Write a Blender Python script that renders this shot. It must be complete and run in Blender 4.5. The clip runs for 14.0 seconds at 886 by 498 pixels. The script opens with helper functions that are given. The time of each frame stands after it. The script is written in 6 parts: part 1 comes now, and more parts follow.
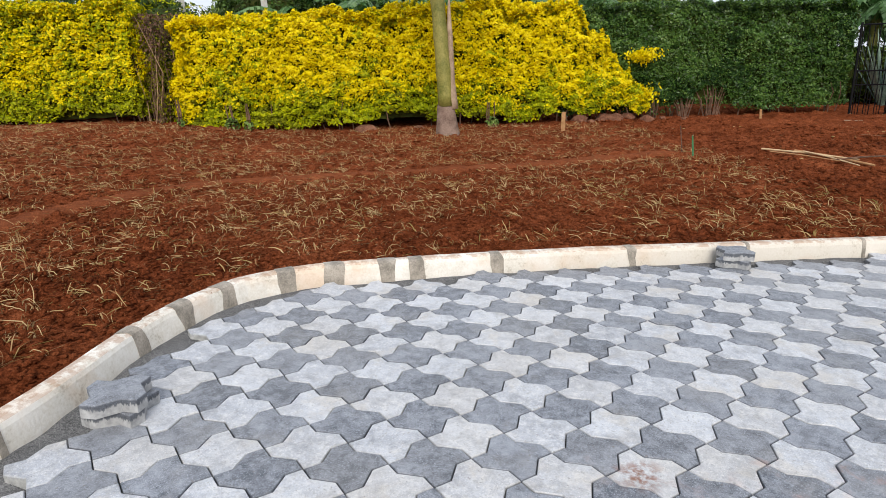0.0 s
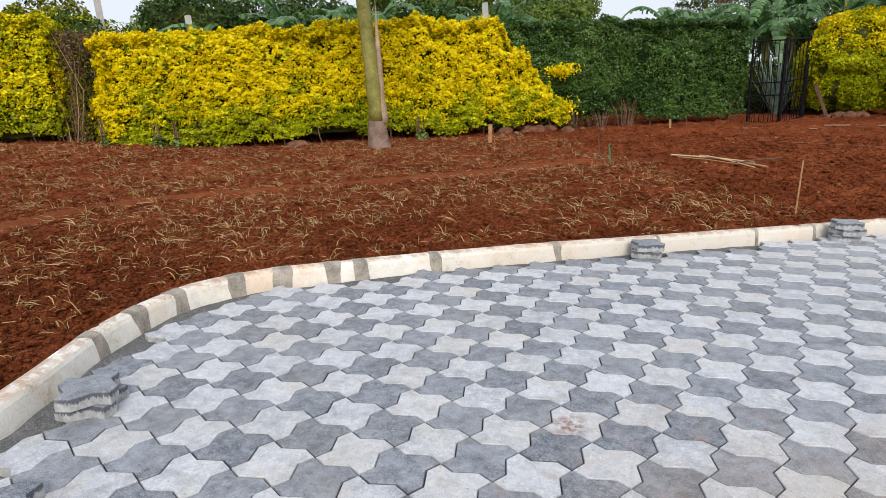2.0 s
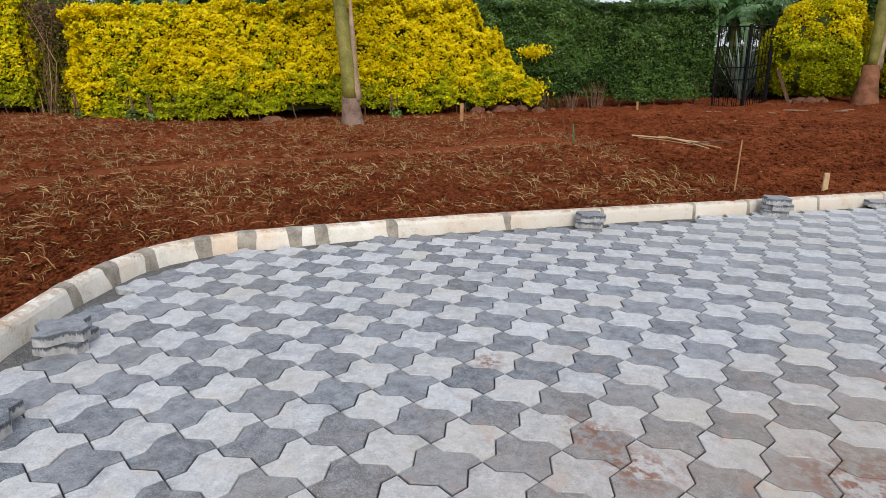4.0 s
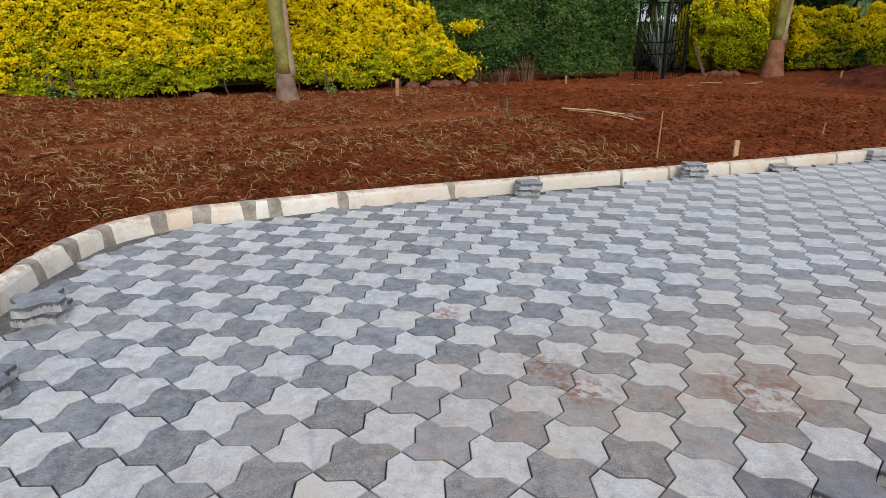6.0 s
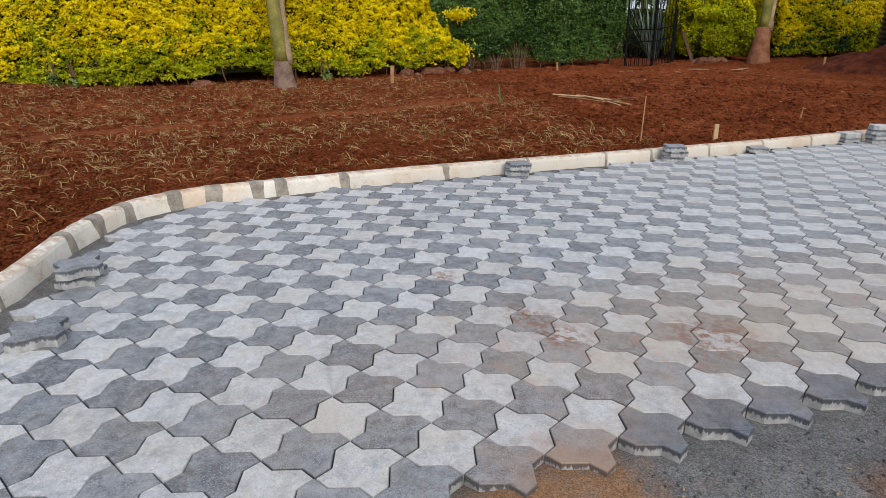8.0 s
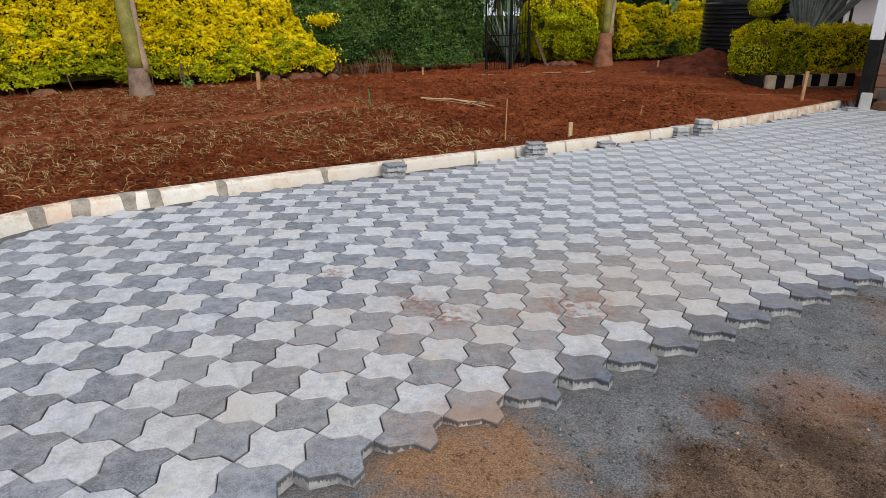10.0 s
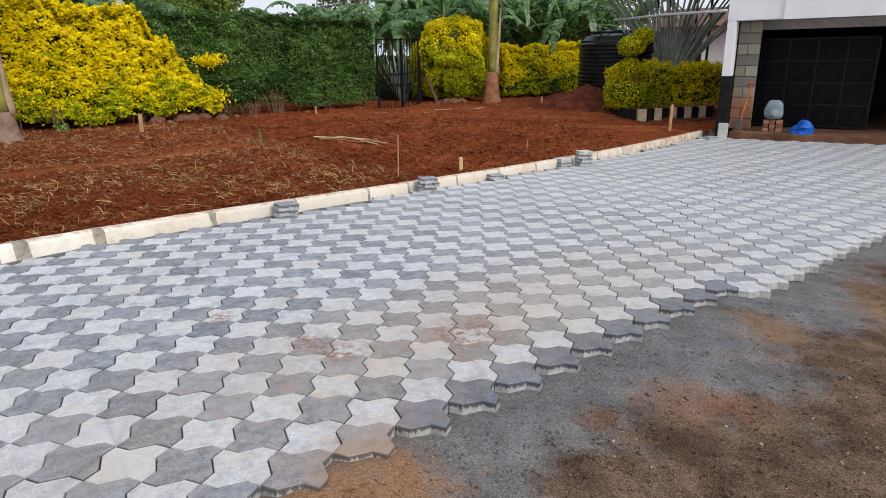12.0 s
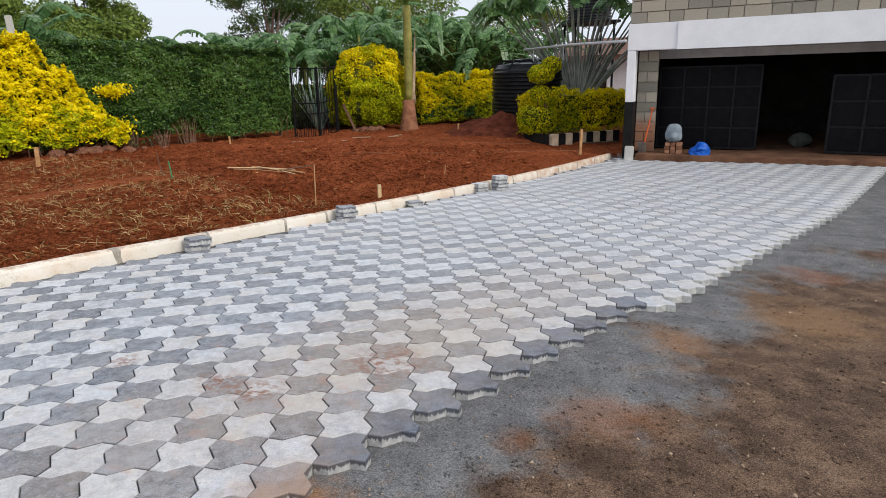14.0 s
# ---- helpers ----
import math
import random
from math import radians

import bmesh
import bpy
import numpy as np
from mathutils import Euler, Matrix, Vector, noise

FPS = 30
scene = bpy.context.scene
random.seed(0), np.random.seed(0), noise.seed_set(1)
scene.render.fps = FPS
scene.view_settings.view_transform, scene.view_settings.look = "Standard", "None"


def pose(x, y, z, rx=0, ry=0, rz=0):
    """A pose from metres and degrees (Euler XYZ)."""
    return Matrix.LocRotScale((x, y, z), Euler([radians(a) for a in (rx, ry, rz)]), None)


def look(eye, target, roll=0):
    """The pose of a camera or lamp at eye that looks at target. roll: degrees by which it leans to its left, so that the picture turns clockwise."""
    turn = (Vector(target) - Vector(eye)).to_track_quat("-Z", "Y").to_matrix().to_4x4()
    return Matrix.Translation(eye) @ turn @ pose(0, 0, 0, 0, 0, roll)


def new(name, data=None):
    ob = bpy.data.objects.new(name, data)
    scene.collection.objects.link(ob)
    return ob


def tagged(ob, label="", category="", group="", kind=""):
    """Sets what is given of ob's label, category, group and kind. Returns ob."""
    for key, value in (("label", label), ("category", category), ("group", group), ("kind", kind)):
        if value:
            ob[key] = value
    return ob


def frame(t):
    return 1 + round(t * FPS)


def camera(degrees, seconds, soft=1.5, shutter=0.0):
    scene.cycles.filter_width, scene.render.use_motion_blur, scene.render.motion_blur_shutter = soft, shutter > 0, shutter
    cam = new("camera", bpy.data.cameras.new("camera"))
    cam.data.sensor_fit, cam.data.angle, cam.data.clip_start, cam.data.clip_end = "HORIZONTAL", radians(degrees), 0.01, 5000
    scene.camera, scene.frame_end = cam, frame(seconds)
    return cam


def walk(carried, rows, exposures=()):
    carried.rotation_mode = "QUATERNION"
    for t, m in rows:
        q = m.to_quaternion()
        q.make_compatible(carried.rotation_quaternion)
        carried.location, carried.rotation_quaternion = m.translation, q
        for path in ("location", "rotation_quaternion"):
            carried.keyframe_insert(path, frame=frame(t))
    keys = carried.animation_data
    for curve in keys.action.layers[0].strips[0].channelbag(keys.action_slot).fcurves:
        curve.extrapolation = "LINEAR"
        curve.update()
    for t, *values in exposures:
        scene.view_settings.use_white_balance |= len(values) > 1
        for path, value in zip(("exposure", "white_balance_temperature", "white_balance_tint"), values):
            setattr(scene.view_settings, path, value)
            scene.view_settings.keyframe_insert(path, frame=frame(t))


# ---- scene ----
# the drive slopes gently: G turns its flat plan into the world
UP = Vector((-0.01736, -0.03566, 0.99921))
G = UP.rotation_difference(Vector((0, 0, 1))).to_matrix().to_4x4()
PATH = [
    (0, (0.528, -0.559, 1.386), (-0.676, 0.945, 0.849), 0.17),
    (0.5, (0.615, -0.631, 1.369), (-0.549, 0.905, 0.833), -0.26),
    (1, (0.654, -0.696, 1.362), (-0.495, 0.853, 0.832), -0.49),
    (1.5, (0.671, -0.745, 1.361), (-0.417, 0.851, 0.845), -0.71),
    (2, (0.683, -0.875, 1.368), (-0.351, 0.765, 0.877), -0.40),
    (2.5, (0.718, -0.984, 1.373), (-0.312, 0.651, 0.861), -0.39),
    (3, (0.819, -1.015, 1.367), (-0.248, 0.594, 0.846), -0.14),
    (3.5, (0.977, -1.064, 1.359), (-0.051, 0.563, 0.817), 0.86),
    (4, (1.070, -1.088, 1.350), (0.097, 0.571, 0.800), 0.71),
    (6.5, (1.137, -1.538, 1.371), (0.373, 0.195, 0.728), 0.70),
    (7, (1.215, -1.637, 1.366), (0.378, 0.059, 0.716), -0.10),
    (7.5, (1.257, -1.730, 1.377), (0.447, -0.021, 0.725), 0.22),
    (10, (1.296, -2.077, 1.413), (0.918, -0.221, 0.772), 0.63),
    (10.5, (1.344, -2.122, 1.421), (1.062, -0.234, 0.825), 0.38),
    (11, (1.362, -2.129, 1.418), (1.129, -0.228, 0.842), -0.03),
    (11.5, (1.385, -2.129, 1.422), (1.230, -0.213, 0.870), -0.04),
    (12, (1.403, -2.130, 1.424), (1.322, -0.203, 0.894), 0.12),
    (12.5, (1.423, -2.135, 1.430), (1.418, -0.202, 0.915), 0.17),
    (13, (1.433, -2.132, 1.430), (1.490, -0.195, 0.934), -0.01),
    (13.5, (1.444, -2.136, 1.435), (1.546, -0.196, 0.960), 0.17),
    (14, (1.458, -2.132, 1.438), (1.619, -0.190, 0.988), -0.45),
]
EXPOSURES = [(0.0, 0.02), (1.5, 0.0), (3.0, -0.12), (4.0, -0.22), (7.0, -0.33), (10.0, -0.25), (12.0, -0.08), (14.0, -0.05)]
cam = camera(71.20, 14.0, soft=0.75)
walk(cam, [(t, G @ look(eye, target, roll)) for t, eye, target, roll in PATH], EXPOSURES)

# ---- sky and light: bright overcast ----
world = bpy.data.worlds.new("world")
scene.world = world
world.use_nodes = True
wn, wl = world.node_tree.nodes, world.node_tree.links
sky = wn.new("ShaderNodeTexSky")
sky.sky_type = "NISHITA"
sky.sun_disc = False
sky.sun_elevation, sky.sun_rotation = radians(34), radians(138)
sky.air_density, sky.dust_density, sky.ozone_density = 1.0, 4.0, 1.0
cloud = wn.new("ShaderNodeMix")  # an even cloud layer veils the clear sky
cloud.data_type = "RGBA"
cloud.inputs[0].default_value = 0.8
cloud.inputs[7].default_value = (8.1, 8.6, 9.6, 1)
wl.new(sky.outputs[0], cloud.inputs[6])
wl.new(cloud.outputs[2], wn["Background"].inputs[0])
wn["Background"].inputs[1].default_value = 0.12
sun = new("sun", bpy.data.lights.new("sun", "SUN"))
sun.data.energy, sun.data.angle, sun.data.color = 2.4, radians(28), (1.0, 0.95, 0.87)
sun.matrix_world = look((9, -10, 9.2), (0, 0, 0))


# ---- materials ----
def nodes_of(name, rough=0.8, metal=0.0):
    m = bpy.data.materials.new(name)
    m.use_nodes = True
    n, l = m.node_tree.nodes, m.node_tree.links
    p = n["Principled BSDF"]
    p.inputs["Roughness"].default_value, p.inputs["Metallic"].default_value = rough, metal
    return m, n, l, p


def ramp(n, l, src, stops):
    r = n.new("ShaderNodeValToRGB")
    e = r.color_ramp.elements
    while len(e) < len(stops):
        e.new(0.5)
    for k, (pos, col) in zip(e, stops):
        k.position, k.color = pos, (*col, 1) if len(col) == 3 else col
    l.new(src, r.inputs[0])
    return r.outputs[0]


def noise_tex(n, l, scale, detail=4.0, coord="Object", rough=0.6, stretch=None):
    if coord == "World":
        src = n.new("ShaderNodeNewGeometry").outputs["Position"]
    else:
        src = n.new("ShaderNodeTexCoord").outputs[coord]
    if stretch:
        mp = n.new("ShaderNodeMapping")
        mp.inputs["Scale"].default_value = stretch
        l.new(src, mp.inputs[0])
        src = mp.outputs[0]
    t = n.new("ShaderNodeTexNoise")
    t.inputs["Scale"].default_value, t.inputs["Detail"].default_value, t.inputs["Roughness"].default_value = scale, detail, rough
    l.new(src, t.inputs["Vector"])
    return t.outputs["Fac"]


def mix(n, l, a, b, fac, mode="MIX"):
    m = n.new("ShaderNodeMix")
    m.data_type, m.blend_type = "RGBA", mode
    for sock, v in ((m.inputs[0], fac), (m.inputs[6], a), (m.inputs[7], b)):
        if isinstance(v, (int, float)):
            sock.default_value = v
        elif isinstance(v, tuple):
            sock.default_value = (*v, 1)
        else:
            l.new(v, sock)
    return m.outputs[2]


def maths(n, l, op, a, b=0.0, clamp=False):
    m = n.new("ShaderNodeMath")
    m.operation, m.use_clamp = op, clamp
    for sock, v in ((m.inputs[0], a), (m.inputs[1], b)):
        if isinstance(v, (int, float)):
            sock.default_value = v
        else:
            l.new(v, sock)
    return m.outputs[0]


def bump(n, l, p, height, strength=0.4, dist=0.01):
    b = n.new("ShaderNodeBump")
    b.inputs["Strength"].default_value, b.inputs["Distance"].default_value = strength, dist
    l.new(height, b.inputs["Height"])
    l.new(b.outputs[0], p.inputs["Normal"])


def any_random(n, l):
    """One random value for each piece, whether it is an object or an island."""
    a = n.new("ShaderNodeObjectInfo").outputs["Random"]
    b = n.new("ShaderNodeNewGeometry").outputs["Random Per Island"]
    return maths(n, l, "FRACT", maths(n, l, "ADD", a, b))


def plain(name, dark, light, rough=0.8, scale=8.0, fine=90.0, strength=0.3, metal=0.0, dist=0.004, coord="Object", sheen=0.3):
    """A surface with wear at two scales between two tones."""
    m, n, l, p = nodes_of(name, rough, metal)
    a, b = noise_tex(n, l, scale, 5, coord), noise_tex(n, l, fine, 3, coord)
    s = maths(n, l, "ADD", maths(n, l, "MULTIPLY", a, 0.65), maths(n, l, "MULTIPLY", b, 0.35))
    p.inputs["Specular IOR Level"].default_value = sheen
    l.new(ramp(n, l, s, [(0.38, dark), (0.62, light)]), p.inputs["Base Color"])
    bump(n, l, p, s, strength, dist)
    return m


def paver_material(name, dark, light, side, tinge, warmth, run, edge, far_sheen, fresh):
    """Pressed concrete block: coloured face layer over a pale body, with dust, rust and earth stains."""
    m, n, l, p = nodes_of(name, 0.5)
    rnd = any_random(n, l)
    a = noise_tex(n, l, 13.0, 6, "World", 0.75)
    b = noise_tex(n, l, 130.0, 4, "World", 0.8)
    tone = maths(n, l, "ADD", maths(n, l, "MULTIPLY", a, 0.55), maths(n, l, "MULTIPLY", b, 0.45))
    tone = maths(n, l, "ADD", tone, maths(n, l, "MULTIPLY", maths(n, l, "SUBTRACT", rnd, 0.5), 0.11))
    face = ramp(n, l, tone, [(0.42, dark), (0.5, tuple((c + d) / 2 for c, d in zip(dark, light))), (0.61, light)])
    chips = ramp(n, l, noise_tex(n, l, 210.0, 2, "World"), [(0.57, (0, 0, 0)), (0.65, (1, 1, 1))])
    face = mix(n, l, face, tuple(min(0.75, 1.5 * c) for c in light), maths(n, l, "MULTIPLY", chips, 0.8))
    # pale scuffs from laying and sweeping
    scuff = ramp(n, l, noise_tex(n, l, 21.0, 8, "World", 0.85), [(0.49, (0, 0, 0)), (0.62, (1, 1, 1))])
    face = mix(n, l, face, tuple(min(0.72, 1.25 * c) for c in light), maths(n, l, "MULTIPLY", scuff, 0.7))
    wear_shade = ramp(n, l, noise_tex(n, l, 8.5, 8, "World", 0.8), [(0.36, (0.55, 0.55, 0.56)), (0.52, (1, 1, 1))])
    face = mix(n, l, face, wear_shade, 0.75, "MULTIPLY")
    warm = ramp(n, l, maths(n, l, "FRACT", maths(n, l, "MULTIPLY", rnd, 7.3)), [(0.6, (0, 0, 0)), (1.0, (1, 1, 1))])
    face = mix(n, l, face, tinge, maths(n, l, "MULTIPLY", warm, warmth))
    # wide dusty and brown patches
    dust = ramp(n, l, noise_tex(n, l, 1.1, 5, "World", 0.6), [(0.5, (0, 0, 0)), (0.72, (1, 1, 1))])
    face = mix(n, l, face, tinge, maths(n, l, "MULTIPLY", dust, 1.4 * warmth))
    geo = n.new("ShaderNodeNewGeometry").outputs["Position"]

    def near(x, y, r0, r1, sx=1.0, sy=1.0):
        mp = n.new("ShaderNodeMapping")
        mp.inputs["Location"].default_value = (-x, -y, 0)
        l.new(geo, mp.inputs[0])
        sc = n.new("ShaderNodeMapping")
        sc.inputs["Rotation"].default_value = (0, 0, radians(-45))
        l.new(mp.outputs[0], sc.inputs[0])
        ss = n.new("ShaderNodeMapping")
        ss.inputs["Scale"].default_value = (sx, sy, 0)
        l.new(sc.outputs[0], ss.inputs[0])
        ln = n.new("ShaderNodeVectorMath")
        ln.operation = "LENGTH"
        l.new(ss.outputs[0], ln.inputs[0])
        d = maths(n, l, "ADD", ln.outputs["Value"], maths(n, l, "MULTIPLY", maths(n, l, "SUBTRACT", noise_tex(n, l, 7.0, 5, "World"), 0.5), 0.9 * r1))
        return ramp(n, l, d, [(r0, (1, 1, 1)), (r1, (0, 0, 0))])

    # sky sheen at grazing view, painted with cement dust over the farther drive
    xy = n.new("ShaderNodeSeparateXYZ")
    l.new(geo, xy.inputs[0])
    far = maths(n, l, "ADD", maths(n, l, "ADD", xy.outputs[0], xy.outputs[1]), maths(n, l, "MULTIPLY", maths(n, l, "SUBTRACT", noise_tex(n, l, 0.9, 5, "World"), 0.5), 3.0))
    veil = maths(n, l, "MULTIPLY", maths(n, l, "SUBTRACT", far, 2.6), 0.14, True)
    face = mix(n, l, face, (0.6, 0.605, 0.61), maths(n, l, "MULTIPLY", veil, far_sheen))
    # the last blocks along the open edge are clean, their pigment undulled
    rim = n.new("ShaderNodeAttribute")
    rim.attribute_name = "fresh"
    face = mix(n, l, face, (0.5, 0.53, 0.6), maths(n, l, "MULTIPLY", rim.outputs["Fac"], fresh), "MULTIPLY")
    # earth carried along the middle of the drive
    face = mix(n, l, face, (0.42, 0.31, 0.21), maths(n, l, "MULTIPLY", near(1.5, 1.5, 0.15, 0.95, 0.28, 1.0), 0.4))
    # sand spilt over the open end
    face = mix(n, l, face, (0.36, 0.2, 0.1), maths(n, l, "MULTIPLY", near(1.03, -0.06, 0.05, 0.34, 0.75, 1.0), 0.7))
    blot = maths(n, l, "MULTIPLY", ramp(n, l, noise_tex(n, l, 6.5, 4, "World", 0.7), [(0.57, (0, 0, 0)), (0.68, (1, 1, 1))]), near(0.7, 1.1, 0.5, 1.6, 0.5, 1.0))
    face = mix(n, l, face, (0.36, 0.14, 0.06), maths(n, l, "MULTIPLY", blot, 0.42))
    cream = ramp(n, l, noise_tex(n, l, 3.1, 5, "World", 0.7), [(0.53, (0, 0, 0)), (0.64, (1, 1, 1))])
    face = mix(n, l, face, tinge, maths(n, l, "MULTIPLY", cream, 1.7 * warmth))
    specks = ramp(n, l, noise_tex(n, l, 70.0, 3, "World"), [(0.645, (0, 0, 0)), (0.7, (1, 1, 1))])
    for x, y, r in ((-0.13, 1.39, 0.12), (0.72, 0.92, 0.2), (0.5, 1.05, 0.16), (1.4, 1.2, 0.3)):
        k = maths(n, l, "MULTIPLY", near(x, y, r * 0.2, r), ramp(n, l, noise_tex(n, l, 24.0, 3, "World"), [(0.45, (0, 0, 0)), (0.58, (1, 1, 1))]))
        face = mix(n, l, face, (0.22, 0.08, 0.035), maths(n, l, "MULTIPLY", k, 0.9))
    face = mix(n, l, face, (0.16, 0.12, 0.09), maths(n, l, "MULTIPLY", specks, 0.45))
    # the sides show the pale body under the coloured layer, which has run down unevenly
    at = n.new("ShaderNodeAttribute")
    at.attribute_name = "depth"
    drip = maths(n, l, "ADD", at.outputs["Fac"], maths(n, l, "MULTIPLY", maths(n, l, "SUBTRACT", noise_tex(n, l, 85.0, 3, "World", 0.6, (1, 1, 0.12)), 0.5), 0.062))
    body = ramp(n, l, drip, [(run, (0, 0, 0)), (run + 0.005, (1, 1, 1))])
    face = mix(n, l, face, edge, ramp(n, l, at.outputs["Fac"], [(0.0012, (0, 0, 0)), (0.0042, (0.65, 0.65, 0.65))]))
    grime = ramp(n, l, noise_tex(n, l, 30.0, 4, "World"), [(0.35, tuple(c * 0.6 for c in side)), (0.65, side)])
    l.new(mix(n, l, face, grime, body), p.inputs["Base Color"])
    bump(n, l, p, maths(n, l, "ADD", b, maths(n, l, "MULTIPLY", a, 0.6)), 0.5, 0.004)
    return m


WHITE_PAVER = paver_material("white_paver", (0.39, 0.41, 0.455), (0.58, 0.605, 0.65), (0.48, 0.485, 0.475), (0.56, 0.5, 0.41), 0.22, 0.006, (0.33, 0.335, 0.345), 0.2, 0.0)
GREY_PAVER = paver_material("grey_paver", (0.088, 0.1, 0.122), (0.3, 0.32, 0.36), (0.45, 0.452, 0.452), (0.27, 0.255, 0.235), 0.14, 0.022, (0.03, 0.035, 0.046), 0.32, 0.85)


def soil_material():
    m, n, l, p = nodes_of("red_soil", 0.95)
    a, b, c = (noise_tex(n, l, s, 6, "World", 0.7) for s in (0.7, 9.0, 70.0))
    s = maths(n, l, "ADD", maths(n, l, "MULTIPLY", a, 0.25), maths(n, l, "ADD", maths(n, l, "MULTIPLY", b, 0.3), maths(n, l, "MULTIPLY", c, 0.45)))
    col = ramp(n, l, s, [(0.38, (0.082, 0.02, 0.007)), (0.5, (0.245, 0.062, 0.022)), (0.61, (0.48, 0.15, 0.06))])
    at = n.new("ShaderNodeAttribute")
    at.attribute_name = "packed"
    l.new(mix(n, l, col, (0.36, 0.125, 0.055), maths(n, l, "MULTIPLY", at.outputs["Fac"], 0.32)), p.inputs["Base Color"])
    p.inputs["Specular IOR Level"].default_value = 0.04
    clod = noise_tex(n, l, 26.0, 6, "World", 0.8)
    bump(n, l, p, maths(n, l, "ADD", maths(n, l, "ADD", c, b), maths(n, l, "MULTIPLY", clod, 1.3)), 1.0, 0.035)
    return m


def bedding_material():
    m, n, l, p = nodes_of("stone_dust", 0.95)
    big = noise_tex(n, l, 0.75, 6, "World", 0.65)
    mid = noise_tex(n, l, 5.0, 5, "World", 0.6)
    vor = n.new("ShaderNodeTexVoronoi")
    vor.inputs["Scale"].default_value = 230.0
    l.new(n.new("ShaderNodeNewGeometry").outputs["Position"], vor.inputs["Vector"])
    cell = n.new("ShaderNodeSeparateColor")
    l.new(vor.outputs["Color"], cell.inputs[0])
    grit = maths(n, l, "ADD", maths(n, l, "MULTIPLY", noise_tex(n, l, 60.0, 4, "World", 0.85), 0.55), maths(n, l, "MULTIPLY", cell.outputs[0], 0.45))
    grey = ramp(n, l, maths(n, l, "ADD", maths(n, l, "MULTIPLY", mid, 0.4), maths(n, l, "MULTIPLY", grit, 0.6)), [(0.33, (0.085, 0.084, 0.085)), (0.5, (0.175, 0.175, 0.178)), (0.67, (0.31, 0.308, 0.305))])
    brown = ramp(n, l, maths(n, l, "ADD", maths(n, l, "MULTIPLY", mid, 0.5), maths(n, l, "MULTIPLY", grit, 0.5)), [(0.35, (0.045, 0.027, 0.018)), (0.5, (0.12, 0.075, 0.05)), (0.66, (0.29, 0.19, 0.125))])
    geo = n.new("ShaderNodeNewGeometry").outputs["Position"]
    sep = n.new("ShaderNodeSeparateXYZ")
    l.new(geo, sep.inputs[0])
    # earth begins about a metre out from the laid edge
    off = maths(n, l, "SUBTRACT", sep.outputs[0], sep.outputs[1])
    spread = maths(n, l, "MULTIPLY", maths(n, l, "SUBTRACT", sep.outputs[0], 4.6), 0.45, True)  # more dust was spread farther along
    off = maths(n, l, "SUBTRACT", off, maths(n, l, "MULTIPLY", spread, 1.5))
    f = maths(n, l, "ADD", maths(n, l, "MULTIPLY", maths(n, l, "SUBTRACT", off, 1.62), 0.75), maths(n, l, "MULTIPLY", maths(n, l, "SUBTRACT", big, 0.5), 3.6))
    f = maths(n, l, "MULTIPLY", ramp(n, l, f, [(0.1, (0, 0, 0)), (0.5, (1, 1, 1))]), ramp(n, l, sep.outputs[0], [(0.0, (1, 1, 1)), (1.0, (1, 1, 1))]))
    col = mix(n, l, grey, brown, f)

    def spot(x, y, r, tone, k):
        mp = n.new("ShaderNodeMapping")
        mp.inputs["Location"].default_value = (-x, -y, 0)
        mp.inputs["Scale"].default_value = (1, 1, 0)
        l.new(geo, mp.inputs[0])
        ln = n.new("ShaderNodeVectorMath")
        ln.operation = "LENGTH"
        l.new(mp.outputs[0], ln.inputs[0])
        d = maths(n, l, "ADD", ln.outputs["Value"], maths(n, l, "MULTIPLY", maths(n, l, "SUBTRACT", noise_tex(n, l, 4.0, 6, "World", 0.75), 0.5), 2.6 * r))
        tone = ramp(n, l, grit, [(0.28, tuple(c * 0.62 for c in tone)), (0.5, tone), (0.75, tuple(c * 1.45 for c in tone))])
        return mix(n, l, col, tone, maths(n, l, "MULTIPLY", ramp(n, l, d, [(0.3 * r, (1, 1, 1)), (1.1 * r, (0, 0, 0))]), k))

    col = spot(1.02, -0.24, 0.52, (0.34, 0.185, 0.095), 0.92)
    for x, y, r, tone, k in ((2.0, 0.38, 0.13, (0.2, 0.09, 0.045), 0.6), (3.29, 1.47, 0.28, (0.34, 0.19, 0.1), 0.6), (4.4, 1.8, 0.55, (0.32, 0.19, 0.1), 0.6), (2.45, 0.55, 0.3, (0.3, 0.135, 0.065), 0.5), (2.35, 0.2, 0.2, (0.06, 0.036, 0.024), 0.45), (5.2, 2.9, 0.3, (0.3, 0.12, 0.06), 0.5)):
        col = spot(x, y, r, tone, k)
    l.new(col, p.inputs["Base Color"])
    p.inputs["Specular IOR Level"].default_value = 0.2
    bump(n, l, p, maths(n, l, "ADD", grit, mid), 1.0, 0.02)
    return m


def leaf_material(name, tones, rough=0.45, through_light=0.25, gloss=0.12):
    m, n, l, p = nodes_of(name, rough)
    rnd = any_random(n, l)
    big = noise_tex(n, l, 1.6, 3, "World")
    f = maths(n, l, "ADD", maths(n, l, "MULTIPLY", rnd, 0.7), maths(n, l, "MULTIPLY", maths(n, l, "SUBTRACT", big, 0.35), 0.9))
    k = len(tones) - 1
    col = ramp(n, l, f, [(i / k, c) for i, c in enumerate(tones)])
    l.new(col, p.inputs["Base Color"])
    p.inputs["Specular IOR Level"].default_value = gloss
    tr = n.new("ShaderNodeBsdfTranslucent")
    l.new(col, tr.inputs[0])
    ms = n.new("ShaderNodeMixShader")
    ms.inputs[0].default_value = through_light
    l.new(p.outputs[0], ms.inputs[1])
    l.new(tr.outputs[0], ms.inputs[2])
    l.new(ms.outputs[0], n["Material Output"].inputs[0])
    return m


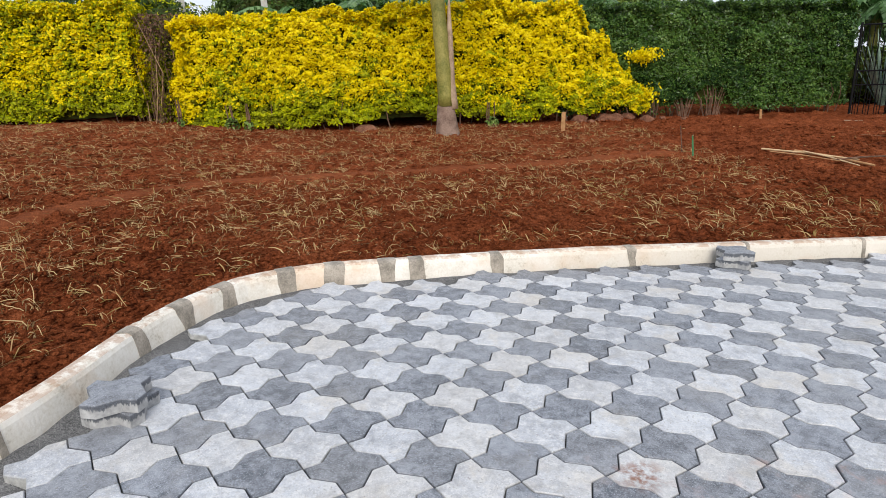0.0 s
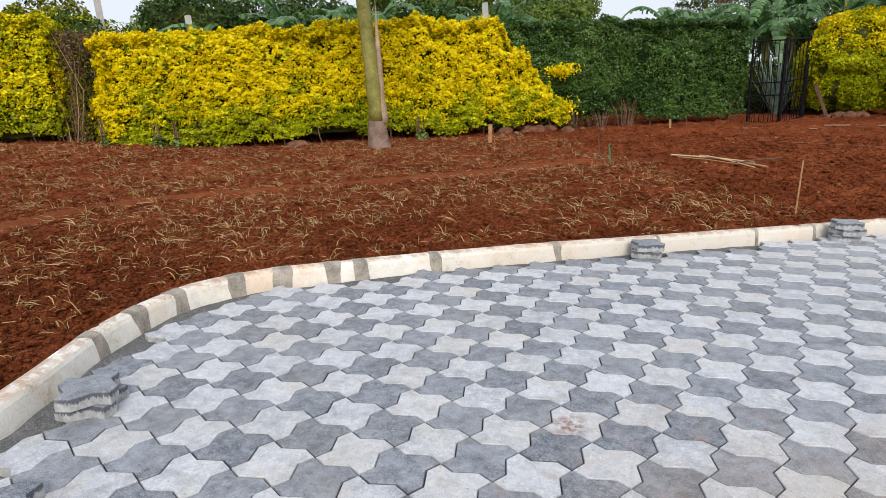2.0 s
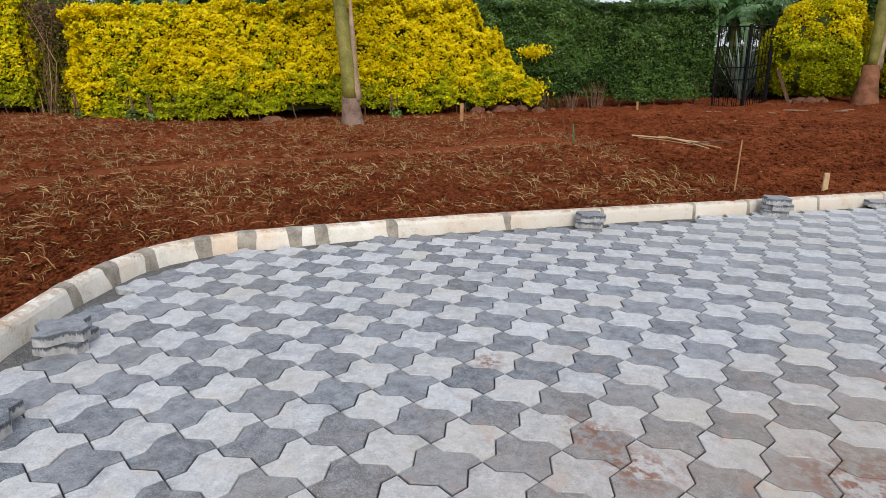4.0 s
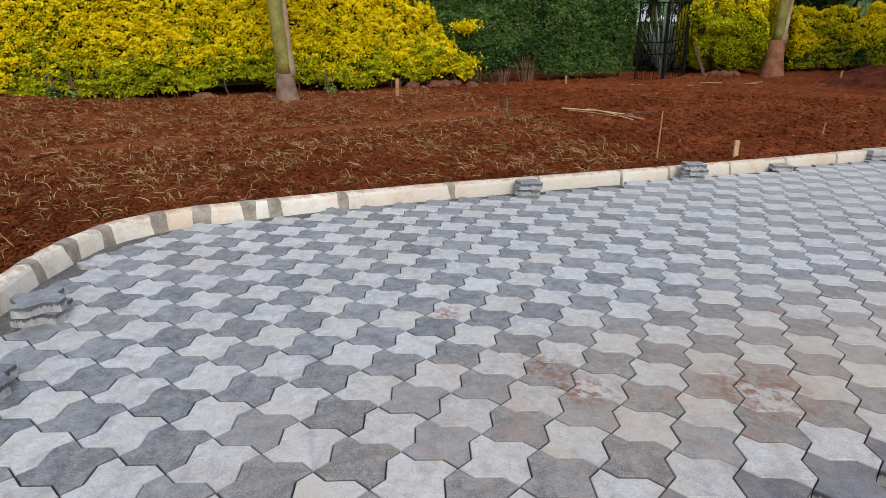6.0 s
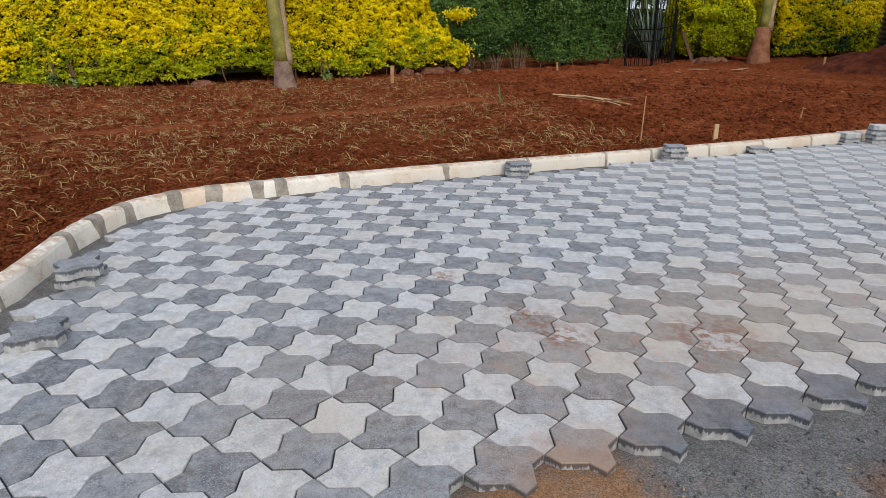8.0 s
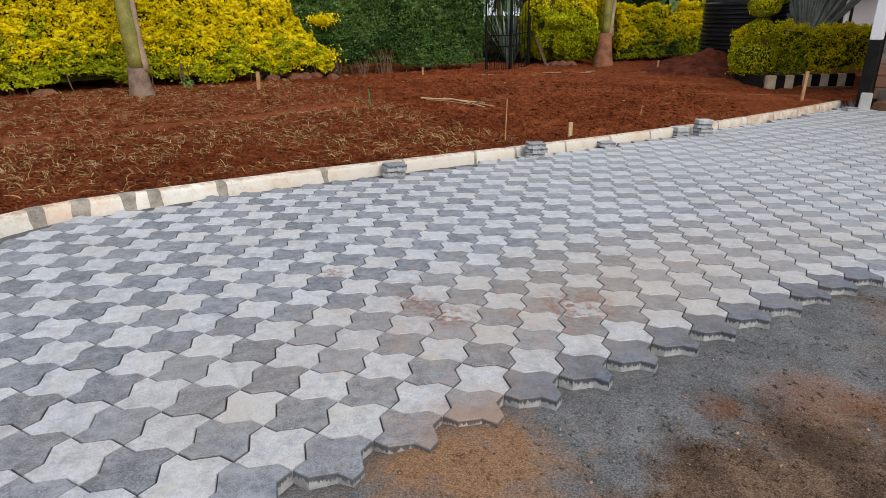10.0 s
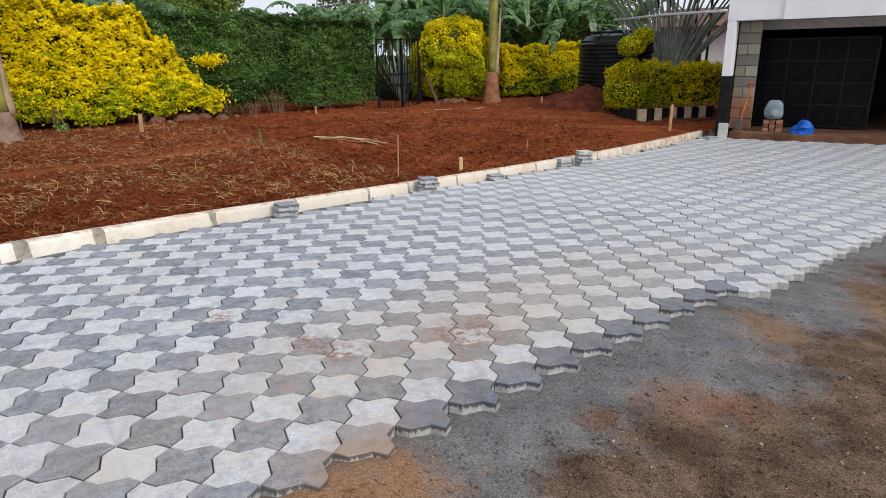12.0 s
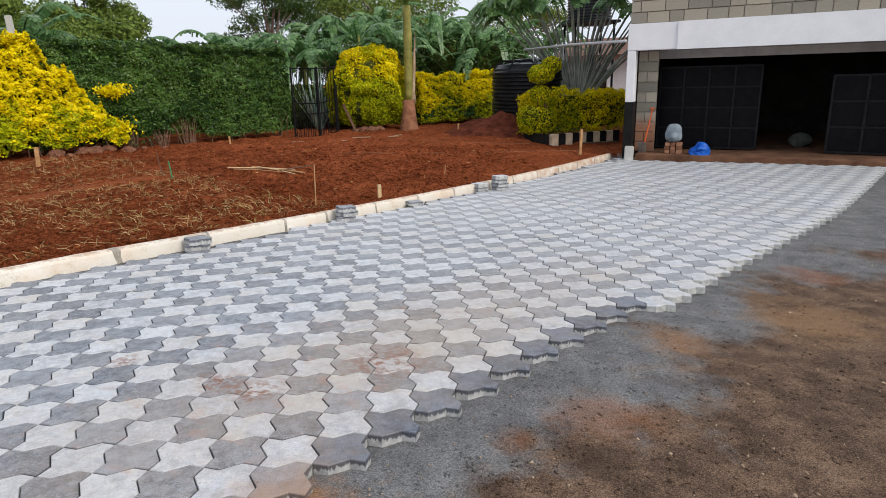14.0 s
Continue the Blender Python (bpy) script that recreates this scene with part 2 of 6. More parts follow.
SOIL, BEDDING = soil_material(), bedding_material()
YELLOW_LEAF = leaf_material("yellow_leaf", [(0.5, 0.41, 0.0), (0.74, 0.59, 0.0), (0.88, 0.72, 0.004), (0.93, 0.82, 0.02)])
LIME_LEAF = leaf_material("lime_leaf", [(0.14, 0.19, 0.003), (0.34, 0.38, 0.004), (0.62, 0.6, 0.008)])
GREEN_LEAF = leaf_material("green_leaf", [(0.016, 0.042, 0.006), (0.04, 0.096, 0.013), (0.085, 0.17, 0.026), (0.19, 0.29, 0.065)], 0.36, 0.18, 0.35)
# darker copy of the green leaf: shade in the hedge's gaps and foot
HEDGE_SHADE = leaf_material("hedge_shade_leaf", [(0.006, 0.018, 0.005), (0.016, 0.045, 0.009), (0.035, 0.08, 0.016)], 0.5, 0.1)
# olive: shade colour for the yellow hedges' gaps, plain leaf colour on other shrubs
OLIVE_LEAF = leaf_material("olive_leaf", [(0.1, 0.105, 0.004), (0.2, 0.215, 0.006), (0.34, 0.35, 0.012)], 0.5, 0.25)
DARK_LEAF = leaf_material("dark_leaf", [(0.02, 0.04, 0.008), (0.04, 0.075, 0.014), (0.085, 0.13, 0.028)], 0.5)
TREE_LEAF = leaf_material("tree_leaf", [(0.06, 0.1, 0.02), (0.13, 0.19, 0.035), (0.24, 0.3, 0.06)], 0.5)
BANANA_LEAF = leaf_material("banana_leaf", [(0.06, 0.14, 0.045), (0.13, 0.26, 0.085), (0.32, 0.48, 0.22)], 0.3, 0.45, 0.45)
WEED_LEAF = leaf_material("weed_leaf", [(0.09, 0.16, 0.03), (0.2, 0.3, 0.07), (0.36, 0.46, 0.15)], 0.5)
STRAW = leaf_material("straw", [(0.21, 0.18, 0.045), (0.4, 0.26, 0.1), (0.62, 0.45, 0.23), (0.28, 0.14, 0.06), (0.17, 0.065, 0.03)], 0.7)


def kerb_material():
    """Limewash over concrete, worn grey in places, with red earth rubbed along the top."""
    m, n, l, p = nodes_of("limewashed_kerb", 0.8)
    a, b, c = noise_tex(n, l, 5.0, 6, "World", 0.7), noise_tex(n, l, 70.0, 3, "World"), noise_tex(n, l, 1.6, 4, "World")
    col = ramp(n, l, maths(n, l, "ADD", maths(n, l, "MULTIPLY", a, 0.7), maths(n, l, "MULTIPLY", b, 0.3)), [(0.34, (0.42, 0.37, 0.3)), (0.44, (0.7, 0.66, 0.58)), (0.58, (0.82, 0.79, 0.73))])
    col = mix(n, l, col, (0.62, 0.34, 0.14), maths(n, l, "MULTIPLY", ramp(n, l, c, [(0.5, (0, 0, 0)), (0.66, (1, 1, 1))]), 0.4))
    # greyer along the straight, its shaded faces put into the colour; earth-stained towards the garage
    where = n.new("ShaderNodeSeparateXYZ")
    l.new(n.new("ShaderNodeNewGeometry").outputs["Position"], where.inputs[0])
    wear_shade = maths(n, l, "MULTIPLY", maths(n, l, "ADD", where.outputs[0], 2.3), 0.7, True)
    col = mix(n, l, col, (0.5, 0.44, 0.36), maths(n, l, "MULTIPLY", wear_shade, maths(n, l, "ADD", maths(n, l, "MULTIPLY", a, 0.9), -0.05)))
    far = maths(n, l, "MULTIPLY", maths(n, l, "SUBTRACT", where.outputs[0], 1.8), 0.3, True)
    col = mix(n, l, col, (0.4, 0.2, 0.1), maths(n, l, "MULTIPLY", far, ramp(n, l, noise_tex(n, l, 4.0, 6, "World", 0.75), [(0.4, (0, 0, 0)), (0.6, (0.75, 0.75, 0.75))])))
    sep = n.new("ShaderNodeSeparateXYZ")
    l.new(n.new("ShaderNodeNewGeometry").outputs["Normal"], sep.inputs[0])
    top = maths(n, l, "MULTIPLY", ramp(n, l, sep.outputs[2], [(0.5, (0, 0, 0)), (0.9, (1, 1, 1))]), ramp(n, l, noise_tex(n, l, 13.0, 5, "World", 0.7), [(0.42, (0, 0, 0)), (0.56, (1, 1, 1))]))
    l.new(mix(n, l, col, (0.38, 0.22, 0.13), maths(n, l, "MULTIPLY", top, 0.7)), p.inputs["Base Color"])
    bump(n, l, p, maths(n, l, "ADD", a, b), 0.4, 0.006)
    return m


KERB_WHITE = kerb_material()
MORTAR = plain("wet_mortar", (0.2, 0.18, 0.15), (0.45, 0.4, 0.34), 0.9, 9.0, 90.0, 0.5, coord="World")
BARK = plain("grey_brown_bark", (0.09, 0.06, 0.045), (0.22, 0.16, 0.12), 0.9, 6.0, 50.0, 0.6, dist=0.01)
TWIG = plain("brown_twig", (0.07, 0.037, 0.023), (0.2, 0.115, 0.075), 0.9, 9.0, 60.0, 0.5)
DRY_STEM = plain("bleached_dry_stem", (0.24, 0.15, 0.085), (0.46, 0.31, 0.18), 0.9, 9.0, 60.0, 0.4)
PALM_GREEN = plain("palm_crownshaft", (0.115, 0.125, 0.02), (0.31, 0.275, 0.075), 0.5, 3.0, 30.0, 0.15)
PALM_BASE = plain("palm_base_bark", (0.16, 0.06, 0.03), (0.36, 0.165, 0.09), 0.9, 5.0, 45.0, 0.5, dist=0.01)
PALM_FOOT = plain("grey_palm_foot", (0.12, 0.075, 0.055), (0.3, 0.21, 0.165), 0.9, 5.0, 45.0, 0.5, dist=0.01)
PALM_HUSK = plain("dry_palm_sheath", (0.25, 0.17, 0.11), (0.48, 0.36, 0.25), 0.8, 4.0, 40.0, 0.4)
DUG_SOIL = plain("dark_dug_soil", (0.055, 0.014, 0.008), (0.18, 0.052, 0.028), 0.95, 4.0, 60.0, 0.9, dist=0.03, sheen=0.05)
ROCK = plain("field_stone", (0.1, 0.038, 0.021), (0.26, 0.12, 0.07), 0.9, 5.0, 40.0, 0.7, dist=0.02)
BLACK_STEEL = plain("black_painted_steel", (0.003, 0.003, 0.004), (0.008, 0.008, 0.01), 0.5, 6.0, 60.0, 0.15, sheen=0.1)
# lighter than the door sheet: the highlight on the frame bars, as colour
DOOR_RAIL = plain("highlit_black_angle_iron", (0.005, 0.005, 0.006), (0.015, 0.015, 0.017), 0.5, 6.0, 60.0, 0.15, sheen=0.2)
TANK_PLASTIC = plain("black_tank_plastic", (0.006, 0.0065, 0.008), (0.018, 0.019, 0.022), 0.3, 3.0, 40.0, 0.1)
WHITE_PAINT = plain("white_wall_paint", (0.72, 0.73, 0.75), (0.82, 0.83, 0.85), 0.7, 1.5, 50.0, 0.08)
BLACK_PAINT = plain("black_wall_paint", (0.005, 0.005, 0.006), (0.017, 0.016, 0.015), 0.6, 4.0, 50.0, 0.15, sheen=0.15)
SOFFIT = plain("rendered_soffit", (0.4, 0.39, 0.37), (0.55, 0.54, 0.52), 0.85, 3.0, 50.0, 0.2)
CONCRETE = plain("stained_concrete_floor", (0.09, 0.04, 0.022), (0.22, 0.11, 0.06), 0.9, 2.5, 50.0, 0.3, coord="World")
# wall colour lowered to near black to hold the garage's inner shade
SHADED_WALL = plain("shaded_garage_wall", (0.02, 0.018, 0.016), (0.05, 0.046, 0.042), 0.9, 3.0, 40.0, 0.3, sheen=0.1)
WOOD = plain("raw_timber", (0.3, 0.15, 0.06), (0.5, 0.29, 0.14), 0.8, 6.0, 60.0, 0.3)
BAMBOO = plain("dry_cane", (0.42, 0.28, 0.14), (0.66, 0.48, 0.28), 0.6, 6.0, 50.0, 0.2)
STRING = plain("nylon_string", (0.2, 0.12, 0.07), (0.34, 0.2, 0.11), 0.7)
GREEN_PLASTIC = plain("green_plastic", (0.04, 0.15, 0.06), (0.09, 0.25, 0.11), 0.4)
BLUE_PLASTIC = plain("blue_plastic_sheet", (0.005, 0.06, 0.35), (0.015, 0.14, 0.6), 0.35, 6.0, 30.0, 0.5)
GREY_CLOTH = plain("grey_canvas", (0.16, 0.2, 0.23), (0.28, 0.33, 0.37), 0.85, 6.0, 120.0, 0.3)
# pale cloth toned down, the garage's shade on the sack put into it
SHADED_SACKING = plain("shaded_sacking", (0.05, 0.055, 0.05), (0.11, 0.115, 0.105), 0.9, 6.0, 120.0, 0.3)
ORANGE = plain("orange_handle", (0.55, 0.09, 0.02), (0.75, 0.16, 0.04), 0.5)
METAL = plain("dull_steel", (0.22, 0.2, 0.18), (0.4, 0.38, 0.35), 0.45, 6.0, 60.0, 0.2, 0.6)
PIPE = plain("grey_plastic_pipe", (0.42, 0.44, 0.46), (0.58, 0.6, 0.62), 0.4, 4.0, 40.0, 0.05)
RAVENALA = plain("grey_green_petiole", (0.1, 0.11, 0.09), (0.3, 0.32, 0.27), 0.6, 2.0, 30.0, 0.2)
SISAL = plain("sisal_leaf", (0.13, 0.2, 0.15), (0.3, 0.4, 0.32), 0.5, 5.0, 40.0, 0.1)
TILE_ROOF = plain("clay_roof", (0.1, 0.05, 0.035), (0.22, 0.12, 0.085), 0.8, 3.0, 30.0, 0.4)
GLASS = nodes_of("window_glass", 0.05)[0]
GLASS.node_tree.nodes["Principled BSDF"].inputs["Base Color"].default_value = (0.03, 0.035, 0.04, 1)


def block_material():
    """Machine-cut stone: each block its own grey-buff tone; earth splash where it was thrown up."""
    m, n, l, p = nodes_of("cut_stone", 0.9)
    rnd = any_random(n, l)
    b = noise_tex(n, l, 40.0, 4, "World")
    f = maths(n, l, "ADD", maths(n, l, "MULTIPLY", rnd, 0.6), maths(n, l, "MULTIPLY", b, 0.4))
    col = ramp(n, l, f, [(0.15, (0.19, 0.18, 0.15)), (0.5, (0.31, 0.285, 0.23)), (0.85, (0.44, 0.395, 0.31))])
    sep = n.new("ShaderNodeSeparateXYZ")
    l.new(n.new("ShaderNodeNewGeometry").outputs["Position"], sep.inputs[0])
    e = maths(n, l, "ADD", sep.outputs[2], maths(n, l, "MULTIPLY", maths(n, l, "SUBTRACT", noise_tex(n, l, 3.0, 4, "World"), 0.5), 0.5))
    col = mix(n, l, (0.34, 0.13, 0.06), col, ramp(n, l, e, [(0.3, (0.2, 0.2, 0.2)), (0.62, (1, 1, 1))]))
    l.new(col, p.inputs["Base Color"])
    bump(n, l, p, b, 0.6, 0.008)
    return m


BLOCK = block_material()


# ---- building helpers ----
def mesh_of(name, verts, faces, mats, face_mats=None, smooth=False):
    me = bpy.data.meshes.new(name)
    verts, faces = np.asarray(verts, np.float32), np.asarray(faces, np.int32)
    if faces.ndim == 2:
        k = faces.shape[1]
        me.vertices.add(len(verts))
        me.vertices.foreach_set("co", verts.ravel())
        me.loops.add(faces.size)
        me.loops.foreach_set("vertex_index", faces.ravel())
        me.polygons.add(len(faces))
        me.polygons.foreach_set("loop_start", np.arange(0, faces.size, k, dtype=np.int32))
    for m in mats if isinstance(mats, (list, tuple)) else [mats]:
        me.materials.append(m)
    if face_mats is not None:
        me.polygons.foreach_set("material_index", np.asarray(face_mats, np.int32))
    if smooth:
        me.polygons.foreach_set("use_smooth", np.ones(len(faces), bool))
    me.update(calc_edges=True)
    return me


def part(name, bm, material, parent, label="", smooth=False):
    """Links a bmesh (or mesh) as one mesh object under a thing or a part."""
    if isinstance(bm, bmesh.types.BMesh):
        me = bpy.data.meshes.new(name)
        bm.to_mesh(me)
        bm.free()
        me.materials.append(material)
    else:
        me = bm
    if smooth:
        me.polygons.foreach_set("use_smooth", np.ones(len(me.polygons), bool))
    ob = new(name, me)
    ob.parent = parent
    return tagged(ob, label=label)


def thing(name, m, label, category, group="", kind=""):
    ob = new(name)
    ob.matrix_world = m
    ob.empty_display_size = 0.1
    return tagged(ob, label, category, group, kind)


def solid(name, bm, material, m, label, category, group="", kind="", smooth=False):
    """A thing that is one mesh."""
    ob = part(name, bm, material, None, "", smooth)
    ob.matrix_world = m
    return tagged(ob, label, category, group, kind)


def box(bm, size, m=None, bevel=0.0):
    r = bmesh.ops.create_cube(bm, size=1.0, matrix=(m or Matrix()) @ Matrix.Diagonal((*size, 1)))
    if bevel:
        vs = set(r["verts"])
        es = [e for e in bm.edges if e.verts[0] in vs and e.verts[1] in vs]
        bmesh.ops.bevel(bm, geom=es, offset=bevel, segments=2, affect="EDGES")
    return bm


def box_bm(size, m=None, bevel=0.0):
    return box(bmesh.new(), size, m, bevel)


def tube(bm, pts, radii, seg=8, cap=True):
    """A tapered tube along points."""
    pts = [Vector(p) for p in pts]
    rings = []
    for i, p in enumerate(pts):
        d = (pts[min(i + 1, len(pts) - 1)] - pts[max(i - 1, 0)]).normalized()
        a = d.orthogonal().normalized() if abs(d.z) < 0.9 else Vector((1, 0, 0)).cross(d).normalized()
        b = d.cross(a)
        r = float(radii[i] if isinstance(radii, (list, tuple)) else radii)
        rings.append([bm.verts.new(p + r * (math.cos(k * math.tau / seg) * a + math.sin(k * math.tau / seg) * b)) for k in range(seg)])
    for q0, q1 in zip(rings, rings[1:]):
        for k in range(seg):
            bm.faces.new((q0[k], q0[(k + 1) % seg], q1[(k + 1) % seg], q1[k]))
    if cap:
        bm.faces.new(rings[0][::-1])
        bm.faces.new(rings[-1])
    return bm


def lathe(bm, profile, seg=48):
    """A body turned round z from (radius, height) pairs."""
    rings = [[bm.verts.new((r * math.cos(k * math.tau / seg), r * math.sin(k * math.tau / seg), z)) for k in range(seg)] for r, z in profile]
    for q0, q1 in zip(rings, rings[1:]):
        for k in range(seg):
            bm.faces.new((q0[k], q0[(k + 1) % seg], q1[(k + 1) % seg], q1[k]))
    bm.faces.new(rings[0][::-1])
    bm.faces.new(rings[-1])
    return bm


def roughen(bm, amount, scale, seed=0.0):
    for v in bm.verts:
        v.co += amount * noise.noise_vector(v.co * scale + Vector((seed, 0, 0)))
    return bm


RNG = np.random.default_rng(5)


def lattice_hash(ix, iy, seed):
    h = np.sin(ix * 127.1 + iy * 311.7 + seed * 74.7) * 43758.5453
    return h - np.floor(h)


def value_noise(x, y, seed=0):
    ix, iy = np.floor(x), np.floor(y)
    fx, fy = x - ix, y - iy
    fx, fy = fx * fx * (3 - 2 * fx), fy * fy * (3 - 2 * fy)
    a, b = lattice_hash(ix, iy, seed), lattice_hash(ix + 1, iy, seed)
    c, d = lattice_hash(ix, iy + 1, seed), lattice_hash(ix + 1, iy + 1, seed)
    return (a * (1 - fx) + b * fx) * (1 - fy) + (c * (1 - fx) + d * fx) * fy - 0.5


def fbm(x, y, scale, octaves=3, seed=0):
    return sum(value_noise(x * scale * 2 ** k, y * scale * 2 ** k, seed + k) / 2 ** k for k in range(octaves))


def step(a, b, x):
    t = np.clip((x - a) / (b - a), 0, 1)
    return t * t * (3 - 2 * t)


# ---- the plan ----
S = 0.22  # one paver
THICK = 0.06
KERB = np.array([(0.6, -4.2), (-0.75, -2.3), (-1.73, -0.7), (-2.1, 0.05), (-2.3, 0.39), (-2.57, 0.8), (-2.72, 1.12), (-2.84, 1.55), (-2.79, 1.87), (-2.63, 2.2), (-2.38, 2.53), (-1.92, 3.13), (-1.25, 3.9), (0.04, 5.26), (2.25, 7.65), (4.4, 10.0), (6.85, 12.75)])
HEDGE0, HEDGE_TURN = Vector((-9.7, 10.3, 0)), 39.7
HD = np.array([math.cos(radians(HEDGE_TURN)), math.sin(radians(HEDGE_TURN))])
HN = np.array([HD[1], -HD[0]])


def smooth_line(pts, n=24):
    """Points of a smooth curve through pts, n to a stretch."""
    p = np.vstack([2 * pts[0] - pts[1], pts, 2 * pts[-1] - pts[-2]])
    out = []
    for i in range(1, len(p) - 2):
        t = np.linspace(0, 1, n, endpoint=False)[:, None]
        a, b, c, d = p[i - 1], p[i], p[i + 1], p[i + 2]
        out.append(0.5 * (2 * b + (c - a) * t + (2 * a - 5 * b + 4 * c - d) * t ** 2 + (3 * b - a - 3 * c + d) * t ** 3))
    return np.vstack(out + [pts[-1:]])


KLINE = smooth_line(KERB)
KARC = np.r_[0, np.cumsum(np.hypot(*np.diff(KLINE, axis=0).T))]


def kerb_at(s):
    """Place and heading of the kerb's inner face, s metres along it."""
    p = np.array([np.interp(s, KARC, KLINE[:, 0]), np.interp(s, KARC, KLINE[:, 1])])
    q = np.array([np.interp(s + 0.03, KARC, KLINE[:, 0]), np.interp(s + 0.03, KARC, KLINE[:, 1])])
    o = np.array([np.interp(s - 0.03, KARC, KLINE[:, 0]), np.interp(s - 0.03, KARC, KLINE[:, 1])])
    d = (q - o) / np.hypot(*(q - o))
    return p, d


def kerb_offset(x, y):
    """Signed distance from the kerb's inner face (positive on the soil side), and the nearest arc length."""
    x, y = np.asarray(x, float), np.asarray(y, float)
    best, sign, arc = np.full(x.shape, 1e9), np.ones(x.shape), np.zeros(x.shape)
    line = KLINE[::4]
    arcs = KARC[::4]
    for (a, b, s0) in zip(line[:-1], line[1:], arcs[:-1]):
        d = b - a
        ln = np.hypot(*d)
        t = np.clip(((x - a[0]) * d[0] + (y - a[1]) * d[1]) / ln ** 2, 0, 1)
        ex, ey = x - a[0] - t * d[0], y - a[1] - t * d[1]
        dist = np.hypot(ex, ey)
        hit = dist < best
        best = np.where(hit, dist, best)
        sign = np.where(hit, np.where(d[0] * ey - d[1] * ex > 0, 1.0, -1.0), sign)
        arc = np.where(hit, s0 + t * ln, arc)
    return best * sign, arc


def lift(u, v):
    """The drive's slope eases off towards the garage."""
    r = np.maximum(0, (np.asarray(u) + np.asarray(v)) / 1.414 - 5.0)
    return 0.0021 * r ** 2


def drive_z(x, y):
    return -(0.01737 * x + 0.0357 * y) + lift(x, y)


RIDGE = smooth_line(np.array([(-5.9, -0.4), (-6.4, 1.2), (-6.8, 2.2), (-7.15, 3.4), (-6.7, 4.7), (-4.5, 7.1), (-2.9, 9.5)]), 8)


def ridge_near(x, y):
    """1 on the trodden planting line, 0 away from it."""
    d = np.full(np.shape(x), 1e9)
    for a, b in zip(RIDGE[:-1], RIDGE[1:]):
        v = b - a
        t = np.clip(((x - a[0]) * v[0] + (y - a[1]) * v[1]) / (v @ v), 0, 1)
        d = np.minimum(d, np.hypot(x - a[0] - t * v[0], y - a[1] - t * v[1]))
    return step(0.26, 0.08, d + 0.09 * fbm(x, y, 4.0, 2, 88))


def soil_z(x, y, rough=True):
    off, arc = kerb_offset(x, y)
    kx, ky = np.interp(arc, KARC, KLINE[:, 0]), np.interp(arc, KARC, KLINE[:, 1])
    edge = drive_z(kx, ky) + 0.094
    sh = (x - HEDGE0.x) * HD[0] + (y - HEDGE0.y) * HD[1]
    front = (x - HEDGE0.x) * HN[0] + (y - HEDGE0.y) * HN[1]
    far = -0.09 + 0.12 * step(5.0, 0.6, front) + 0.36 * step(-1.0, -7.0, sh) - 0.08 * step(4, 8, x)
    z = edge + (far - edge) * step(0.1, 4.5, off)
    if rough:
        line = ridge_near(x, y)
        z = z + 0.05 * line
        k = step(0.12, 0.35, off) * (1 - 0.8 * line)
        z = z + step(0.4, 0.12, off) * 0.055 * fbm(x, y, 7.0, 3, 6)
        z = z + k * (0.05 * fbm(x, y, 0.9, 3, 3) + 0.055 * fbm(x, y, 5.0, 3, 9) + 0.05 * fbm(x, y, 9.0, 3, 5) + 0.05 * step(6.0, 7.5, x + 0.93 * y) * step(14, 11, np.hypot(x - 1, y - 9) + 4) * fbm(x + 0.4 * y, y, 2.2, 3, 61))
    return z


def bed_z(x, y, rough=True):
    z = drive_z(x, y) - THICK - 0.004
    if rough:
        top = z + THICK + 0.004 - np.where(x > 3.3, 0.046, 0.018)
        out = step(0.9, 1.6, x - y)
        off, _ = kerb_offset(x, y)
        z = z + (0.034 + 0.012 * fbm(x, y, 6.0, 2, 24)) * step(-0.32, -0.12, off)
        # dust drawn up against the open edge, and a heap of sand
        z = z + step(0.75, 1.2, x - y) * step(2.4, 1.4, x - y) * (0.02 + 0.02 * fbm(x, y, 3.0, 3, 25))
        z = z + 0.03 * step(0.62, 0.2, np.hypot(x - 1.05, y + 0.28))
        z = z + 0.042 * step(0.72, 0.5, x - y) * step(-0.3, -0.5, off)  # dust swept into the joints
        z = z + out * (0.03 * fbm(x, y, 0.8, 3, 21) + 0.012 * fbm(x, y, 5.0, 3, 22)) - 0.004
        z = np.where(x - y < 2.2, np.minimum(z, top), z)
    return z


def ground_z(x, y, rough=True):
    off, _ = kerb_offset(x, y)
    return np.where(off > 0.06, soil_z(x, y, rough), bed_z(x, y, rough))


def on_soil(x, y, up=0.0):
    return Vector((x, y, float(soil_z(np.array([x]), np.array([y]))[0]) + up))


def on_drive(u, v, up=0.0):
    """A place on the paving, from its plan."""
    return Vector((u, v, float(drive_z(u, v)) + up))


# ---- ground: one sheet, soil on one side of the kerb, stone dust and earth on the other ----
def spaced(*runs):
    out = [runs[0][0]]
    for a, b, d0, d1 in runs:
        n = max(2, int(abs(b - a) / ((d0 + d1) / 2)))
        t = np.linspace(0, 1, n + 1)[1:]
        k = d1 / d0
        out += list(a + (b - a) * (t if abs(k - 1) < 0.01 else (k ** t - 1) / (k - 1)))
    return np.array(out)


GX = spaced((-600, -20, 120, 0.5), (-20, -9, 0.3, 0.09), (-9, -6, 0.07, 0.034), (-6, 1.6, 0.032, 0.032), (1.6, 4, 0.04, 0.06), (4, 9, 0.07, 0.12), (9, 40, 0.15, 3), (40, 600, 4, 120))
